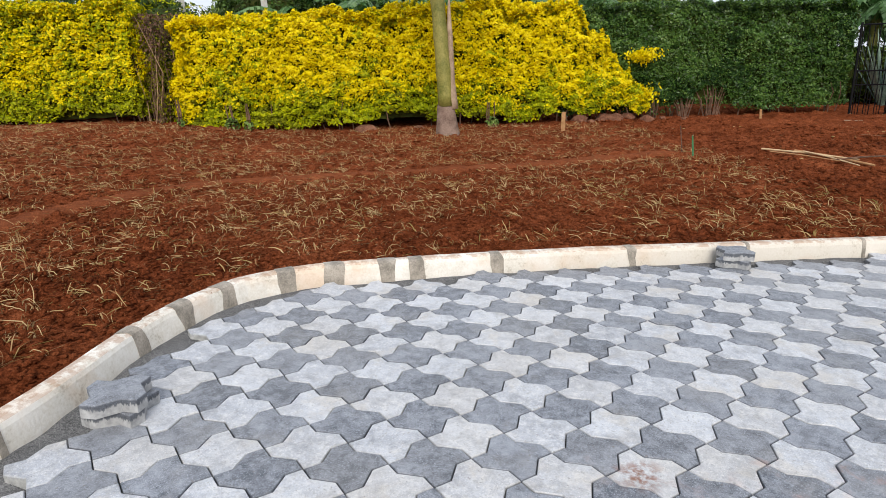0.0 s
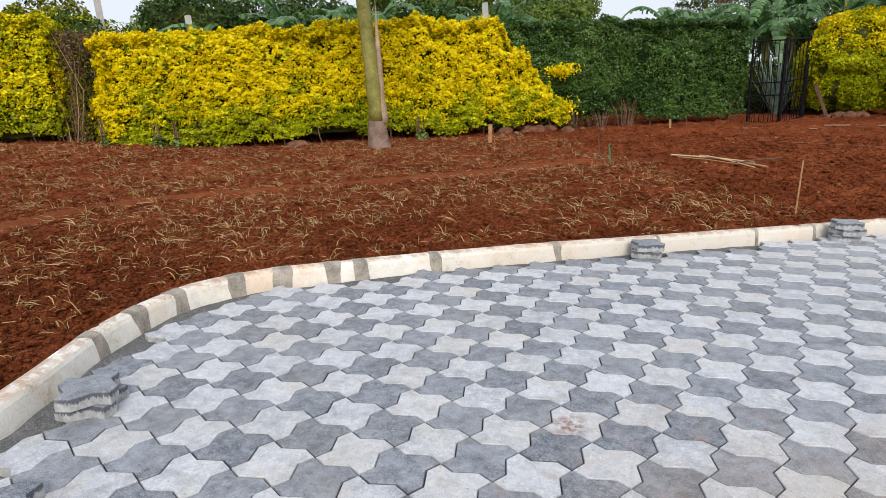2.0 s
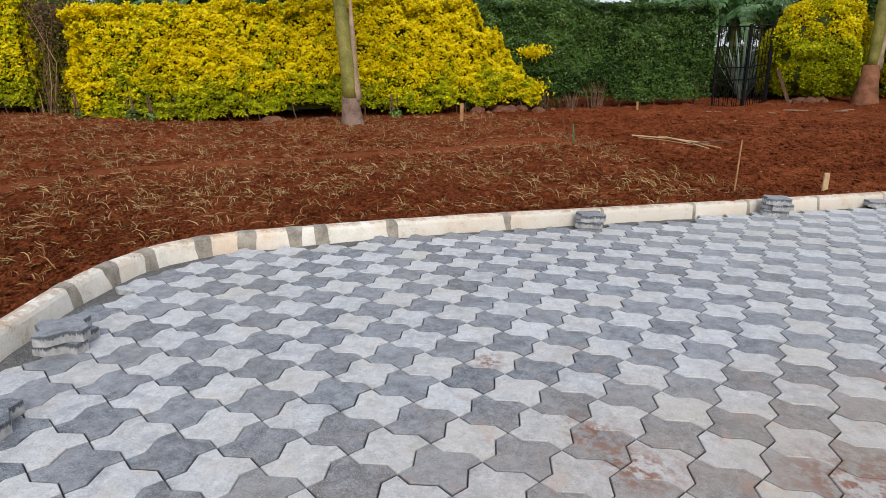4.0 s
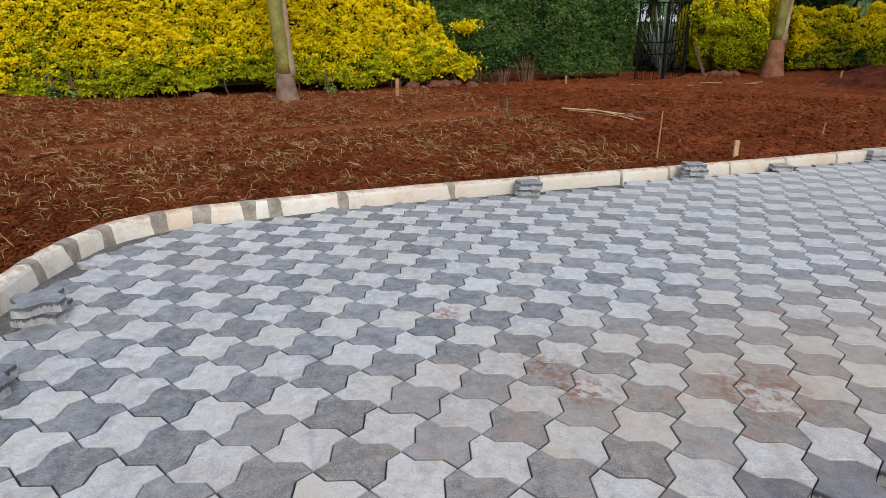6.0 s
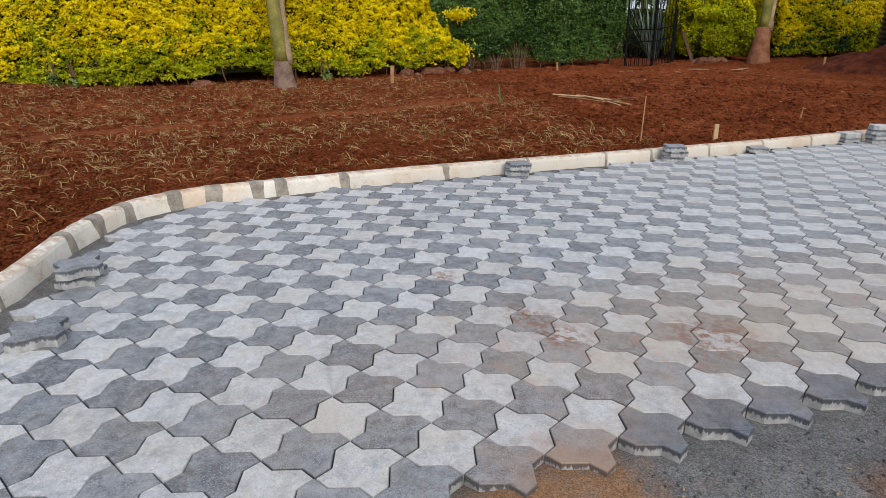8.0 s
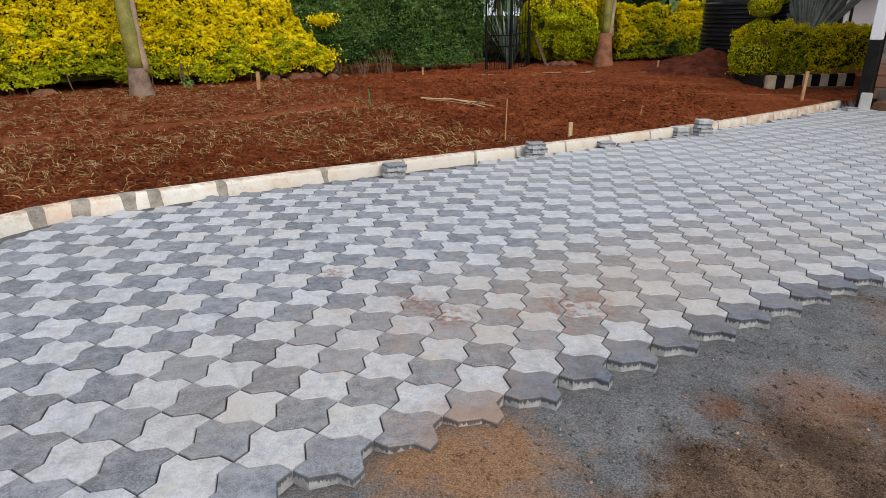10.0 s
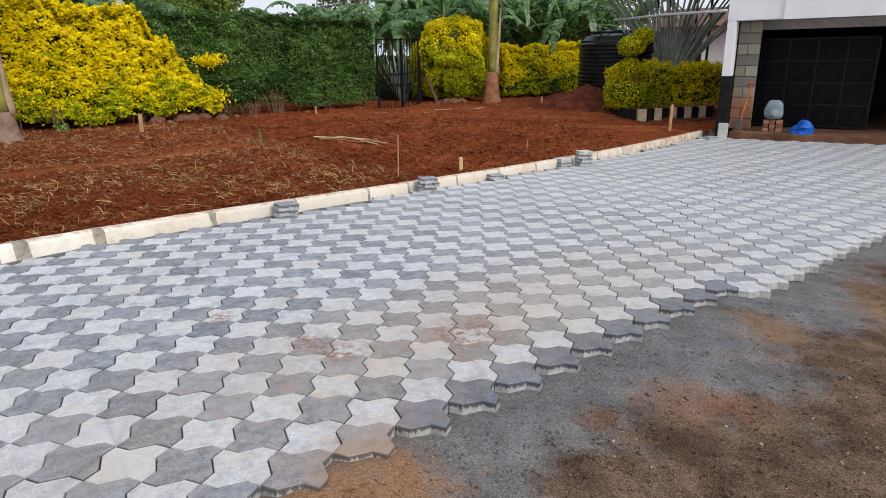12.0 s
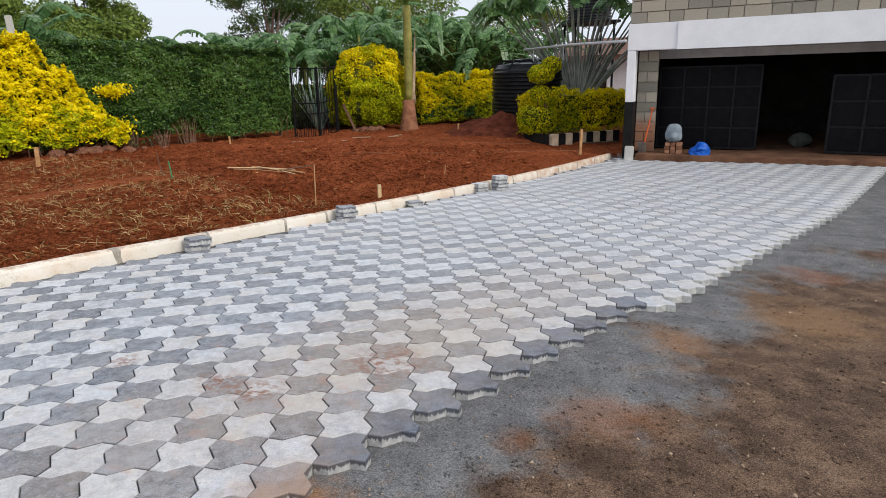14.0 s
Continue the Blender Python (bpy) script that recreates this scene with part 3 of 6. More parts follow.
GY = spaced((-600, -20, 120, 2), (-20, -3, 1.5, 0.06), (-3, -0.5, 0.045, 0.034), (-0.5, 6.5, 0.032, 0.032), (6.5, 9, 0.04, 0.055), (9, 21, 0.06, 0.14), (21, 60, 0.2, 3), (60, 900, 4, 160))
XX, YY = np.meshgrid(GX, GY)
ZZ = ground_z(XX, YY)
far_mask = (np.abs(XX) > 40) | (np.abs(YY) > 60)
ZZ = np.where(far_mask, np.clip(ZZ, -1.2, 0.3), ZZ)
nx, ny = len(GX), len(GY)
idx = np.arange(nx * ny).reshape(ny, nx)
quads = np.stack([idx[:-1, :-1], idx[:-1, 1:], idx[1:, 1:], idx[1:, :-1]], -1).reshape(-1, 4)
cx, cy = (XX[:-1, :-1] + XX[1:, 1:]) / 2, (YY[:-1, :-1] + YY[1:, 1:]) / 2
side = (kerb_offset(cx, cy)[0] < 0.06).astype(int).ravel()
ground = new("ground", mesh_of("ground", np.stack([XX, YY, ZZ], -1).reshape(-1, 3), quads, [SOIL, BEDDING], side, True))
ground.data.attributes.new("packed", "FLOAT", "POINT").data.foreach_set("value", ridge_near(XX, YY).ravel().astype(np.float32))
tagged(ground, "tilled red soil bed meeting grey stone dust and brown earth", "ground", kind="structure")


# ---- pavers ----
def paver_outline():
    """A square block whose four sides each swing in and out, so that neighbours lock."""
    a, b = 0.3, 0.1
    one = [(0, 0), (a, -b), (1 - a, b)]
    pts = []
    for k in range(4):
        c, s = math.cos(k * math.pi / 2), math.sin(k * math.pi / 2)
        for x, y in one:
            x, y = x - 0.5, y - 0.5
            pts.append((x * c - y * s, x * s + y * c))
    return [Vector((x * S, y * S)) for x, y in pts]


def inset(pts, d):
    """The outline drawn in by d."""
    out, n = [], len(pts)
    for i, p in enumerate(pts):
        e0, e1 = (p - pts[i - 1]).normalized(), (pts[(i + 1) % n] - p).normalized()
        n0, n1 = Vector((-e0.y, e0.x)), Vector((-e1.y, e1.x))
        out.append(p + (n0 + n1) * (d / (1 + n0.dot(n1))))
    return out


RING = [inset(paver_outline(), 0.005), inset(paver_outline(), 0.0019), inset(paver_outline(), 0.0021)]
RING_Z = [0.0, -0.005, -THICK]
PV = np.array([(p.x, p.y, z) for ring, z in zip(RING, RING_Z) for p in ring])
PF = [list(range(12))] + [[12 * r + 12 + k, 12 * r + 12 + (k + 1) % 12, 12 * r + (k + 1) % 12, 12 * r + k] for r in range(2) for k in range(12)]


def paver_mesh(name, material, shape=PV, fresh=0.0):
    me = bpy.data.meshes.new(name)
    me.from_pydata([tuple(v) for v in shape], [], [tuple(f) for f in PF])
    me.materials.append(material)
    at = me.attributes.new("depth", "FLOAT", "POINT")
    at.data.foreach_set("value", np.repeat([0.0, 0.004, THICK], 12).astype(np.float32))
    me.attributes.new("fresh", "FLOAT", "POINT").data.foreach_set("value", np.full(36, fresh, np.float32))
    me.update()
    return me


PAVER_MESH = {True: paver_mesh("white_paver", WHITE_PAVER), False: paver_mesh("grey_paver", GREY_PAVER)}
TILT = G.to_3x3().to_4x4()


def edge_limit(i, m):
    """How far out the laid field reaches on its open side."""
    return 4 if i < 15 else 5


def newly_laid(i, m):
    """The last row along the near open edge has not been walked on."""
    return 1.0 if i - m == edge_limit(i, m) and 4 < i < 15 else 0.0


def drift(u):
    """The courses bend a little back towards the curve of the kerb, and again along the open edge."""
    w = np.clip(np.asarray(u) / S, 3, 17) - 3
    return -0.023 * step(-4.6 * S, -7.4 * S, u) - S * (0.035 * w + 0.0015 * w * w) - 0.43 * step(16 * S, 37 * S, u)


def laid():
    ii, mm = np.meshgrid(np.arange(-16, 52), np.arange(-22, 62), indexing="ij")
    ii, mm = ii.ravel(), mm.ravel()
    u, v = (ii + 0.5) * S, (mm + 0.5) * S
    off = kerb_offset(u, v + drift(u))[0]
    gar = (u - 7.31) * 0.54 + (v + drift(u) - 12.28) * 0.842  # past the garage's line
    keep = [k for k in range(len(ii)) if off[k] < (-0.19 if u[k] < -1.5 and v[k] < 1.2 else -0.115) and gar[k] < -0.19 and ii[k] - mm[k] <= edge_limit(ii[k], mm[k]) and v[k] > -3.4]
    return [(int(ii[k]), int(mm[k]), float(u[k]), float(v[k])) for k in keep]


# ---- kerb ----
JOINTS = [(-2.62, 0.76), (-2.72, 1.14), (-2.79, 1.49), (-2.75, 1.88), (-2.65, 2.19), (-2.43, 2.5), (-2.29, 2.67), (-1.9, 3.13), (-1.17, 3.93), (-0.53, 4.65), (0.17, 5.4), (0.62, 5.88)]
JARC = [float(kerb_offset(np.array([x]), np.array([y]))[1][0]) for x, y in JOINTS]
SMEAR = [0.016, 0.016, 0.016, 0.016, 0.016, 0.047, 0.049, 0.057, 0.053, 0.06, 0.057, 0.06, 0.038, 0.033]
JARC = [JARC[0] - 0.92 * k for k in range(5, 0, -1)] + JARC
while JARC[-1] < KARC[-1] - 1.0:
    JARC.append(JARC[-1] + 0.92)
JARC.append(float(KARC[-1]))
kerb = thing("kerb", Matrix(), "low kerb of limewashed concrete stones with grey mortar joints", "kerb", kind="structure")
SECTION = [(0.0, -0.14), (0.004, -0.02), (0.008, 0.03), (0.013, 0.075), (0.021, 0.098), (0.038, 0.11), (0.07, 0.113), (0.103, 0.111), (0.117, 0.095), (0.12, -0.14)]


def kerb_piece(name, s0, s1, material, grow=0.0, n=5, label=""):
    bm = bmesh.new()
    rings = []
    for k in range(n + 1):
        s = s0 + (s1 - s0) * k / n
        ring = []
        for o, h in SECTION:
            smear = (0.012 if s1 - s0 < 0.05 else 0.036) * noise.noise(Vector((s0 * 5, h * 8, o * 8 + k))) if grow and k in (0, n) else 0.0
            p, d = kerb_at(s + smear)
            nrm = np.array([-d[1], d[0]])
            w = o + (grow if o > 0.06 else -grow)
            q = p + nrm * w
            j = 0.004 * noise.noise(Vector((q[0] * 9, q[1] * 9, h * 14)))
            ring.append(bm.verts.new((q[0], q[1], float(drive_z(p[0], p[1])) + h + (grow if h > 0 else 0) + j)))
        rings.append(ring)
    c = len(SECTION)
    for a, b in zip(rings, rings[1:]):
        for k in range(c):
            bm.faces.new((a[k], a[(k + 1) % c], b[(k + 1) % c], b[k]))
    bm.faces.new(rings[0])
    bm.faces.new(rings[-1][::-1])
    bmesh.ops.recalc_face_normals(bm, faces=bm.faces)
    return part(name, bm, material, kerb, label)


for k, (s0, s1) in enumerate(zip(JARC, JARC[1:])):
    wide = SMEAR[k] if k < len(SMEAR) else 0.016
    kerb_piece("kerb_stone", s0 + 0.005, s1 - 0.005, KERB_WHITE, 0.0, max(3, int((s1 - s0) / 0.12)))
    kerb_piece("mortar_joint", s0 - wide, s0 + wide, MORTAR, 0.003, 3, "grey mortar smeared over the joint")


# ---- leaves ----
def leaf_cloud(points, normals, size, materials, pick, spread=0.8, aspect=0.55, seed=1, droop=0.2):
    """Many small folded leaves at points, facing roughly along normals."""
    rng = np.random.default_rng(seed)
    n = len(points)
    nr = normals + spread * rng.normal(size=(n, 3))
    nr /= np.linalg.norm(nr, axis=1, keepdims=True)
    t = rng.normal(size=(n, 3))
    t[:, 2] -= droop
    t -= nr * (t * nr).sum(1, keepdims=True)
    t /= np.linalg.norm(t, axis=1, keepdims=True)
    b = np.cross(nr, t)
    ln = size * rng.uniform(0.6, 1.35, (n, 1))
    w = ln * aspect * 0.5
    v = np.stack([points - t * ln * 0.5, points + b * w - nr * w * 0.35, points + t * ln * 0.5 - nr * ln * 0.12, points - b * w - nr * w * 0.35], 1).reshape(-1, 3)
    q = np.arange(4 * n).reshape(n, 4)
    tri = np.concatenate([q[:, [0, 1, 2]], q[:, [0, 2, 3]]], 1).reshape(-1, 3)
    return mesh_of("leaves", v, tri, materials, np.repeat(pick, 2))


def clump(a, b, wide, high, seed):
    """Shoots in tufts: how near each place is to its tuft's middle (1 there, 0 between tufts), and its offset from it."""
    ia, ib = np.floor(a / wide).astype(int), np.floor(b / high).astype(int)
    best, da, db = np.full(a.shape, 9.0), np.zeros(a.shape), np.zeros(a.shape)
    for i in (-1, 0, 1):
        for j in (-1, 0, 1):
            ca = (ia + i + 0.15 + 0.7 * lattice_hash(ia + i, ib + j, seed)) * wide
            cb = (ib + j + 0.15 + 0.7 * lattice_hash(ia + i, ib + j, seed + 50)) * high
            ra, rb = (a - ca) / wide, (b - cb) / high
            d = ra * ra + rb * rb
            hit = d < best
            best, da, db = np.where(hit, d, best), np.where(hit, ra, da), np.where(hit, rb, db)
    return np.clip(1 - best / 0.5, 0, 1), da, db


def hedge_shell(rng, n, length, depth, top, lump, seed, tuft=0.12):
    """Random places on and just under the skin of a clipped hedge that runs along x from 0; top(s) is its height. Front is -y."""
    areas = np.array([2.6 * length, depth * length * 1.3, 2.2 * depth, 2.2 * depth])
    which = rng.choice(4, n, p=areas / areas.sum())
    s = rng.uniform(0, length, n)
    h = rng.uniform(0.0, 1.0, n)
    y = rng.uniform(0, depth, n)
    tz = top(s)
    p, nr = np.zeros((n, 3)), np.zeros((n, 3))
    f = which == 0
    p[f] = np.stack([s[f], np.zeros(f.sum()), h[f] * tz[f]], 1)
    nr[f] = (0, -1, 0.8)
    f = which == 1
    p[f] = np.stack([s[f], y[f], tz[f]], 1)
    nr[f] = (0, -0.2, 1)
    for w, x, d in ((2, 0.0, -1), (3, length, 1)):
        f = which == w
        p[f] = np.stack([np.full(f.sum(), x), y[f], h[f] * top(np.full(f.sum(), x))], 1)
        nr[f] = (d, 0, 0.3)
    bulge = lump * (fbm(p[:, 0] + p[:, 1] * 0.7, p[:, 2] * 1.2, 1.1, 3, seed) + 0.8 * fbm(p[:, 0] - p[:, 1], p[:, 2], 2.8, 2, seed + 7) + 0.8 * fbm(p[:, 0] - p[:, 1], p[:, 2] * 1.4, 6.5, 2, seed + 9))
    round_top = 0.18 * step(0.8, 1.0, p[:, 2] / np.maximum(top(p[:, 0]), 0.1)) * (which == 0)
    p[:, 1] += round_top
    p += nr / np.linalg.norm(nr, axis=1, keepdims=True) * bulge[:, None]
    # tufts of shoots stand out over darker hollows
    wide, high = (0.26, 0.2) if tuft > 0.08 else (0.2, 0.17)
    a = np.where(which >= 2, p[:, 1], p[:, 0])
    b = np.where(which == 1, p[:, 1], p[:, 2])
    k, da, db = clump(a + 0.06 * fbm(a, b, 5.0, 2, seed + 3), b, wide, high, seed)
    p += nr / np.linalg.norm(nr, axis=1, keepdims=True) * (tuft * (k - 0.6))[:, None]
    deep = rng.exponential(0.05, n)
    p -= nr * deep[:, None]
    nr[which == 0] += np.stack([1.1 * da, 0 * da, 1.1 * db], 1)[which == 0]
    # hollows and tuft undersides count as deeper, so the pickers colour their shade
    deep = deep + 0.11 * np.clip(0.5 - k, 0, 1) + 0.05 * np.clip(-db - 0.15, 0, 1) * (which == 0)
    return p, nr, deep, which


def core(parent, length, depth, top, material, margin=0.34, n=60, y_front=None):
    """The dense twiggy inside of a hedge, as one solid coloured dark for its shade."""
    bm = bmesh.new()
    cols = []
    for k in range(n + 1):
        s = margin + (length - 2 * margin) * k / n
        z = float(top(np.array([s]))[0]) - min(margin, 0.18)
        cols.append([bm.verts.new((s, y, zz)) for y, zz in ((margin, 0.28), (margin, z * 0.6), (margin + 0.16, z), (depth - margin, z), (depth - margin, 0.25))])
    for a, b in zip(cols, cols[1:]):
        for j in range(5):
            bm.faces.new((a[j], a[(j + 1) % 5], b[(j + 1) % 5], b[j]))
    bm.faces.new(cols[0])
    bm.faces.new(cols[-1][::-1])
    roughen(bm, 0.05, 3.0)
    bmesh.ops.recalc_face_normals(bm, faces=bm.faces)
    return part("shade_core", bm, material, parent, "twiggy inside of the hedge, coloured dark for its shade")


def stems(parent, length, n, depth, seed, h=0.7, lean=0.2):
    rng = random.Random(seed)
    for _ in range(n):
        bm = bmesh.new()
        s, y = rng.uniform(0.1, length - 0.1), rng.uniform(0.06, depth * 0.5)
        pts = [(s, y, -0.1)]
        for k in range(1, 4):
            pts.append((pts[-1][0] + rng.uniform(-lean, lean) * 0.5, pts[-1][1] + rng.uniform(-0.06, 0.08), k * h / 3))
        tube(bm, pts, [0.016, 0.013, 0.01, 0.007], 5)
        part("stem", bm, TWIG, parent)


def hedge(name, s0, s1, base, depth, top, count, size, mats, picker, lump, seed, label, n_stems, core_mat, front=0.0, bare=(), hem=1.0):
    place = Matrix.Translation((*(np.array([HEDGE0.x, HEDGE0.y]) + HD * s0 + HN * front), base)) @ pose(0, 0, 0, 0, 0, HEDGE_TURN)
    root = thing(name, place, label, "hedge")
    length = s1 - s0
    rng = np.random.default_rng(seed)
    p, nr, deep, which = hedge_shell(rng, count, length, depth, top, lump, seed, 0.06 if lump < 0.25 else 0.13)
    keep = p[:, 2] > hem * (0.1 + 0.22 * (0.5 + fbm(p[:, 0], p[:, 1], 1.7, 3, seed + 3)) + 0.12 * rng.random(len(p)))
    for s, r, h in bare:  # thin places where the stems show
        keep &= ~((np.hypot((p[:, 0] - s) / r, p[:, 2] / h) < 1) & (rng.random(len(p)) < 0.85) & (p[:, 1] < 0.6))
    p, nr, deep = p[keep], nr[keep], deep[keep]
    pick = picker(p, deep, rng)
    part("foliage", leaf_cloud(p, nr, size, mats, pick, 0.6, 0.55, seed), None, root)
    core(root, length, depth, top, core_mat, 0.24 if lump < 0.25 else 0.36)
    stems(root, length, n_stems, depth, seed)
    for k, (s, r, h) in enumerate(bare):
        q = random.Random(seed + k)
        for _ in range(14):
            a = q.uniform(-0.5, 0.5) * r
            part("stem", tube(bmesh.new(), [(s + a * 0.5, q.uniform(-0.02, 0.12), -0.1), (s + a, q.uniform(-0.02, 0.1), h * 0.5), (s + a * 1.7, q.uniform(0.02, 0.2), h)], [0.016, 0.012, 0.006], 5), TWIG, root)
    return root


# dark green that puts the inner shade of hedges and shrubs into their cores
CORE_SHADE = plain("hedge_inner_shade", (0.02, 0.028, 0.004), (0.06, 0.07, 0.008), 0.95, 6.0, 40.0, 0.8, dist=0.03)


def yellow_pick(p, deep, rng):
    """Golden shoots above, lime-green leaves below; a dark tone within paints the hollows' shade."""
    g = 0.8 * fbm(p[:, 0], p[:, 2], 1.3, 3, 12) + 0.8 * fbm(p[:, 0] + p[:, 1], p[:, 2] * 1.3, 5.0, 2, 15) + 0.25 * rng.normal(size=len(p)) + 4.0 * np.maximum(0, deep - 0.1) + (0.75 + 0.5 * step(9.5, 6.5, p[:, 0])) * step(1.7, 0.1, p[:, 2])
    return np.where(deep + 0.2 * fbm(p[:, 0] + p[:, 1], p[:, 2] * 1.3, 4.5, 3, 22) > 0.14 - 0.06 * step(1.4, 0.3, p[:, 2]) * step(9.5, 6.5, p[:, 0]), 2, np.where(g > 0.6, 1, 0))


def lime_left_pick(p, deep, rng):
    """The left end of the hedge: more lime and dark leaves among the gold."""
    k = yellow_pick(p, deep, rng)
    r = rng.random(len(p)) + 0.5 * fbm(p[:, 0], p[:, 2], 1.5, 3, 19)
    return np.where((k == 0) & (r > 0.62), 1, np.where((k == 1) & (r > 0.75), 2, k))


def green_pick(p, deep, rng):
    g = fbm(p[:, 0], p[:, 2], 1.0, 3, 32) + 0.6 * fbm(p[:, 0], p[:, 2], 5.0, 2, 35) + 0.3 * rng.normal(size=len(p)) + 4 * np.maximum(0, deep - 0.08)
    # low and sunken leaves get the second tone, painting the green hedge's shade
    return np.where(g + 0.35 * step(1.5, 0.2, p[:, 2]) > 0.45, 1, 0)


def lime_pick(p, deep, rng):
    g = fbm(p[:, 0], p[:, 2], 1.5, 3, 52) + 0.4 * rng.normal(size=len(p)) - 0.4 * step(0.5, 1.6, p[:, 2])
    # the deepest leaves take the dark third tone as shade between the lumps
    return np.where(deep + 0.1 * fbm(p[:, 0] + p[:, 1], p[:, 2], 6.5, 2, 55) > 0.17, 2, np.where(g > 0.05, 1, 0))


def top_left(s):
    return 2.86 - 0.03 * s + 0.14 * fbm(s, s * 0, 0.9, 3, 2)


def top_mid(s):
    z = 2.55 + 0.1 * fbm(s, s * 0, 1.2, 3, 4) + 0.16 * step(6.2, 8.6, s)
    return z - 2.2 * np.clip((s - 8.9) / 1.85, 0, 1) ** 1.15


def top_green(s):
    return 2.52 + 0.05 * fbm(s, s * 0, 1.3, 3, 6)


hedge("yellow_hedge", -11.5, -5.7, 0.2, 1.2, top_left, 62000, 0.086, [YELLOW_LEAF, LIME_LEAF, OLIVE_LEAF], lime_left_pick, 0.3, 11, "golden-yellow clipped shrub hedge, green near the ground", 22, CORE_SHADE, 0.25, hem=1.3)
hedge("yellow_hedge", -4.85, 5.95, -0.04, 1.2, top_mid, 135000, 0.086, [YELLOW_LEAF, LIME_LEAF, OLIVE_LEAF], yellow_pick, 0.32, 13, "golden-yellow clipped shrub hedge sloping down beside the green hedge", 44, CORE_SHADE, 0.3, hem=1.35)
hedge("green_hedge", 4.0, 10.75, 0.02, 1.0, top_green, 98000, 0.06, [GREEN_LEAF, HEDGE_SHADE], green_pick, 0.2, 17, "tall dark-green hedge clipped to flat faces", 46, CORE_SHADE, 0.0, ((3.55, 0.55, 0.75), (2.2, 0.4, 0.5), (2.9, 0.4, 0.45)), 0.55)


# ---- garage ----
GAR = Matrix.Translation((7.31, 12.28, 0)) @ pose(0, 0, 0, 0, 0, -32.69)
garage = thing("garage", GAR, "grey cut-stone garage with white beam and black steel doors", "building")
B = lambda x0, x1, y0, y1, z0, z1, bevel=0.0: box_bm((x1 - x0, y1 - y0, z1 - z0), Matrix.Translation(((x0 + x1) / 2, (y0 + y1) / 2, (z0 + z1) / 2)), bevel)
part("beam", B(-0.36, 8.6, 0, 0.22, 2.08, 2.66, 0.012), WHITE_PAINT, garage, "white painted concrete beam")
part("pillar", B(-0.358, -0.17, 0.003, 0.3, 0.93, 2.079, 0.01), WHITE_PAINT, garage, "pillar painted white over black")
part("pillar_base", B(-0.362, -0.166, -0.001, 0.304, -0.5, 0.93, 0.01), BLACK_PAINT, garage, "black painted foot of the pillar")
part("beam_facing", B(0.72, 8.62, -0.03, -0.002, 2.07, 2.664, 0.006), WHITE_PAINT, garage, "white painted facing standing slightly proud")
part("soffit", B(-0.35, 8.6, 0.222, 1.6, 2.1, 2.3), SOFFIT, garage, "grey rendered underside")
part("lintel", B(-0.3, 8.6, 1.3, 1.5, 1.91, 2.098), SOFFIT, garage)
part("floor_slab", B(-0.05, 8.6, -0.06, 7.0, -0.6, -0.27, 0.01), CONCRETE, garage, "earth-stained concrete floor")
part("side_wall", B(-0.33, -0.1, 0.86, 7.0, -0.5, 4.6), SHADED_WALL, garage)
part("side_wall", B(8.4, 8.6, 0.23, 7.0, -0.5, 4.6), SHADED_WALL, garage)
part("back_wall", B(-0.1, 8.4, 6.8, 7.0, -0.27, 4.6), SHADED_WALL, garage)
part("upper_floor", B(-0.1, 8.4, 1.61, 6.8, 2.3, 2.45), SOFFIT, garage)
part("roof_slab", B(-0.6, 8.9, -0.3, 7.2, 4.6, 4.75), SOFFIT, garage)
part("wall_backing", B(-0.3, 8.4, 0.06, 0.22, 2.662, 4.6), MORTAR, garage, "mortar between the stones")
part("jamb_backing", B(-0.19, 0.23, 0.66, 0.84, -0.27, 2.09), MORTAR, garage)
# upper wall: courses of cut stone
rnd = random.Random(4)
for row in range(8):
    z = 2.668 + row * 0.24
    x = -0.32 - (0.2 if row % 2 else 0.0)
    while x < 8.3:
        w = rnd.choice((0.3, 0.36, 0.42, 0.48, 0.52))
        x0, x1 = max(x, -0.32), min(x + w, 8.38)
        if x1 - x0 > 0.06:
            part("stone_block", B(x0, x1 - 0.016, 0.03 + rnd.uniform(-0.006, 0.006), 0.07, z, z + 0.224, 0.006), BLOCK, garage)
        x += w
# door jamb of stones
for row in range(10):
    z = -0.262 + row * 0.235
    cut = 0.2 if row % 2 else 0.42
    for x0, x1 in ((-0.2, -0.2 + cut), (-0.2 + cut + 0.014, 0.25)) if row % 2 else ((-0.2, 0.25),):
        part("stone_block", B(x0, x1, 0.62 + rnd.uniform(-0.006, 0.006), 0.67, z, min(z + 0.22, 2.09), 0.006), BLOCK, garage)


def door_leaf(m, label, rows=4):
    """A steel sheet leaf with a frame of angle bars and raised panels."""
    high = 0.49 * rows
    leaf = part("door_leaf", box_bm((2.3, 0.03, high), Matrix.Translation((1.15, 0, high / 2))), BLACK_STEEL, garage, label)
    leaf.matrix_local = m
    for k in range(5):
        part("upright", box_bm((0.045, 0.05, high), Matrix.Translation((0.0225 + k * 2.255 / 4, -0.02, high / 2)), 0.006), DOOR_RAIL, leaf)
    for k in range(rows + 1):
        part("rail", box_bm((2.3, 0.046, 0.036), Matrix.Translation((1.15, -0.022, 0.018 + k * (high - 0.036) / rows)), 0.006), DOOR_RAIL, leaf)
    for i in range(4):
        for j in range(rows):
            part("panel", box_bm((0.46, 0.012, 0.39), Matrix.Translation((0.304 + i * 2.255 / 4, -0.018, 0.255 + j * (high - 0.036) / rows)), 0.005), BLACK_STEEL, leaf)
    return leaf


door_leaf(Matrix.Translation((0.17, 1.42, -0.24)), "closed black steel door leaf")
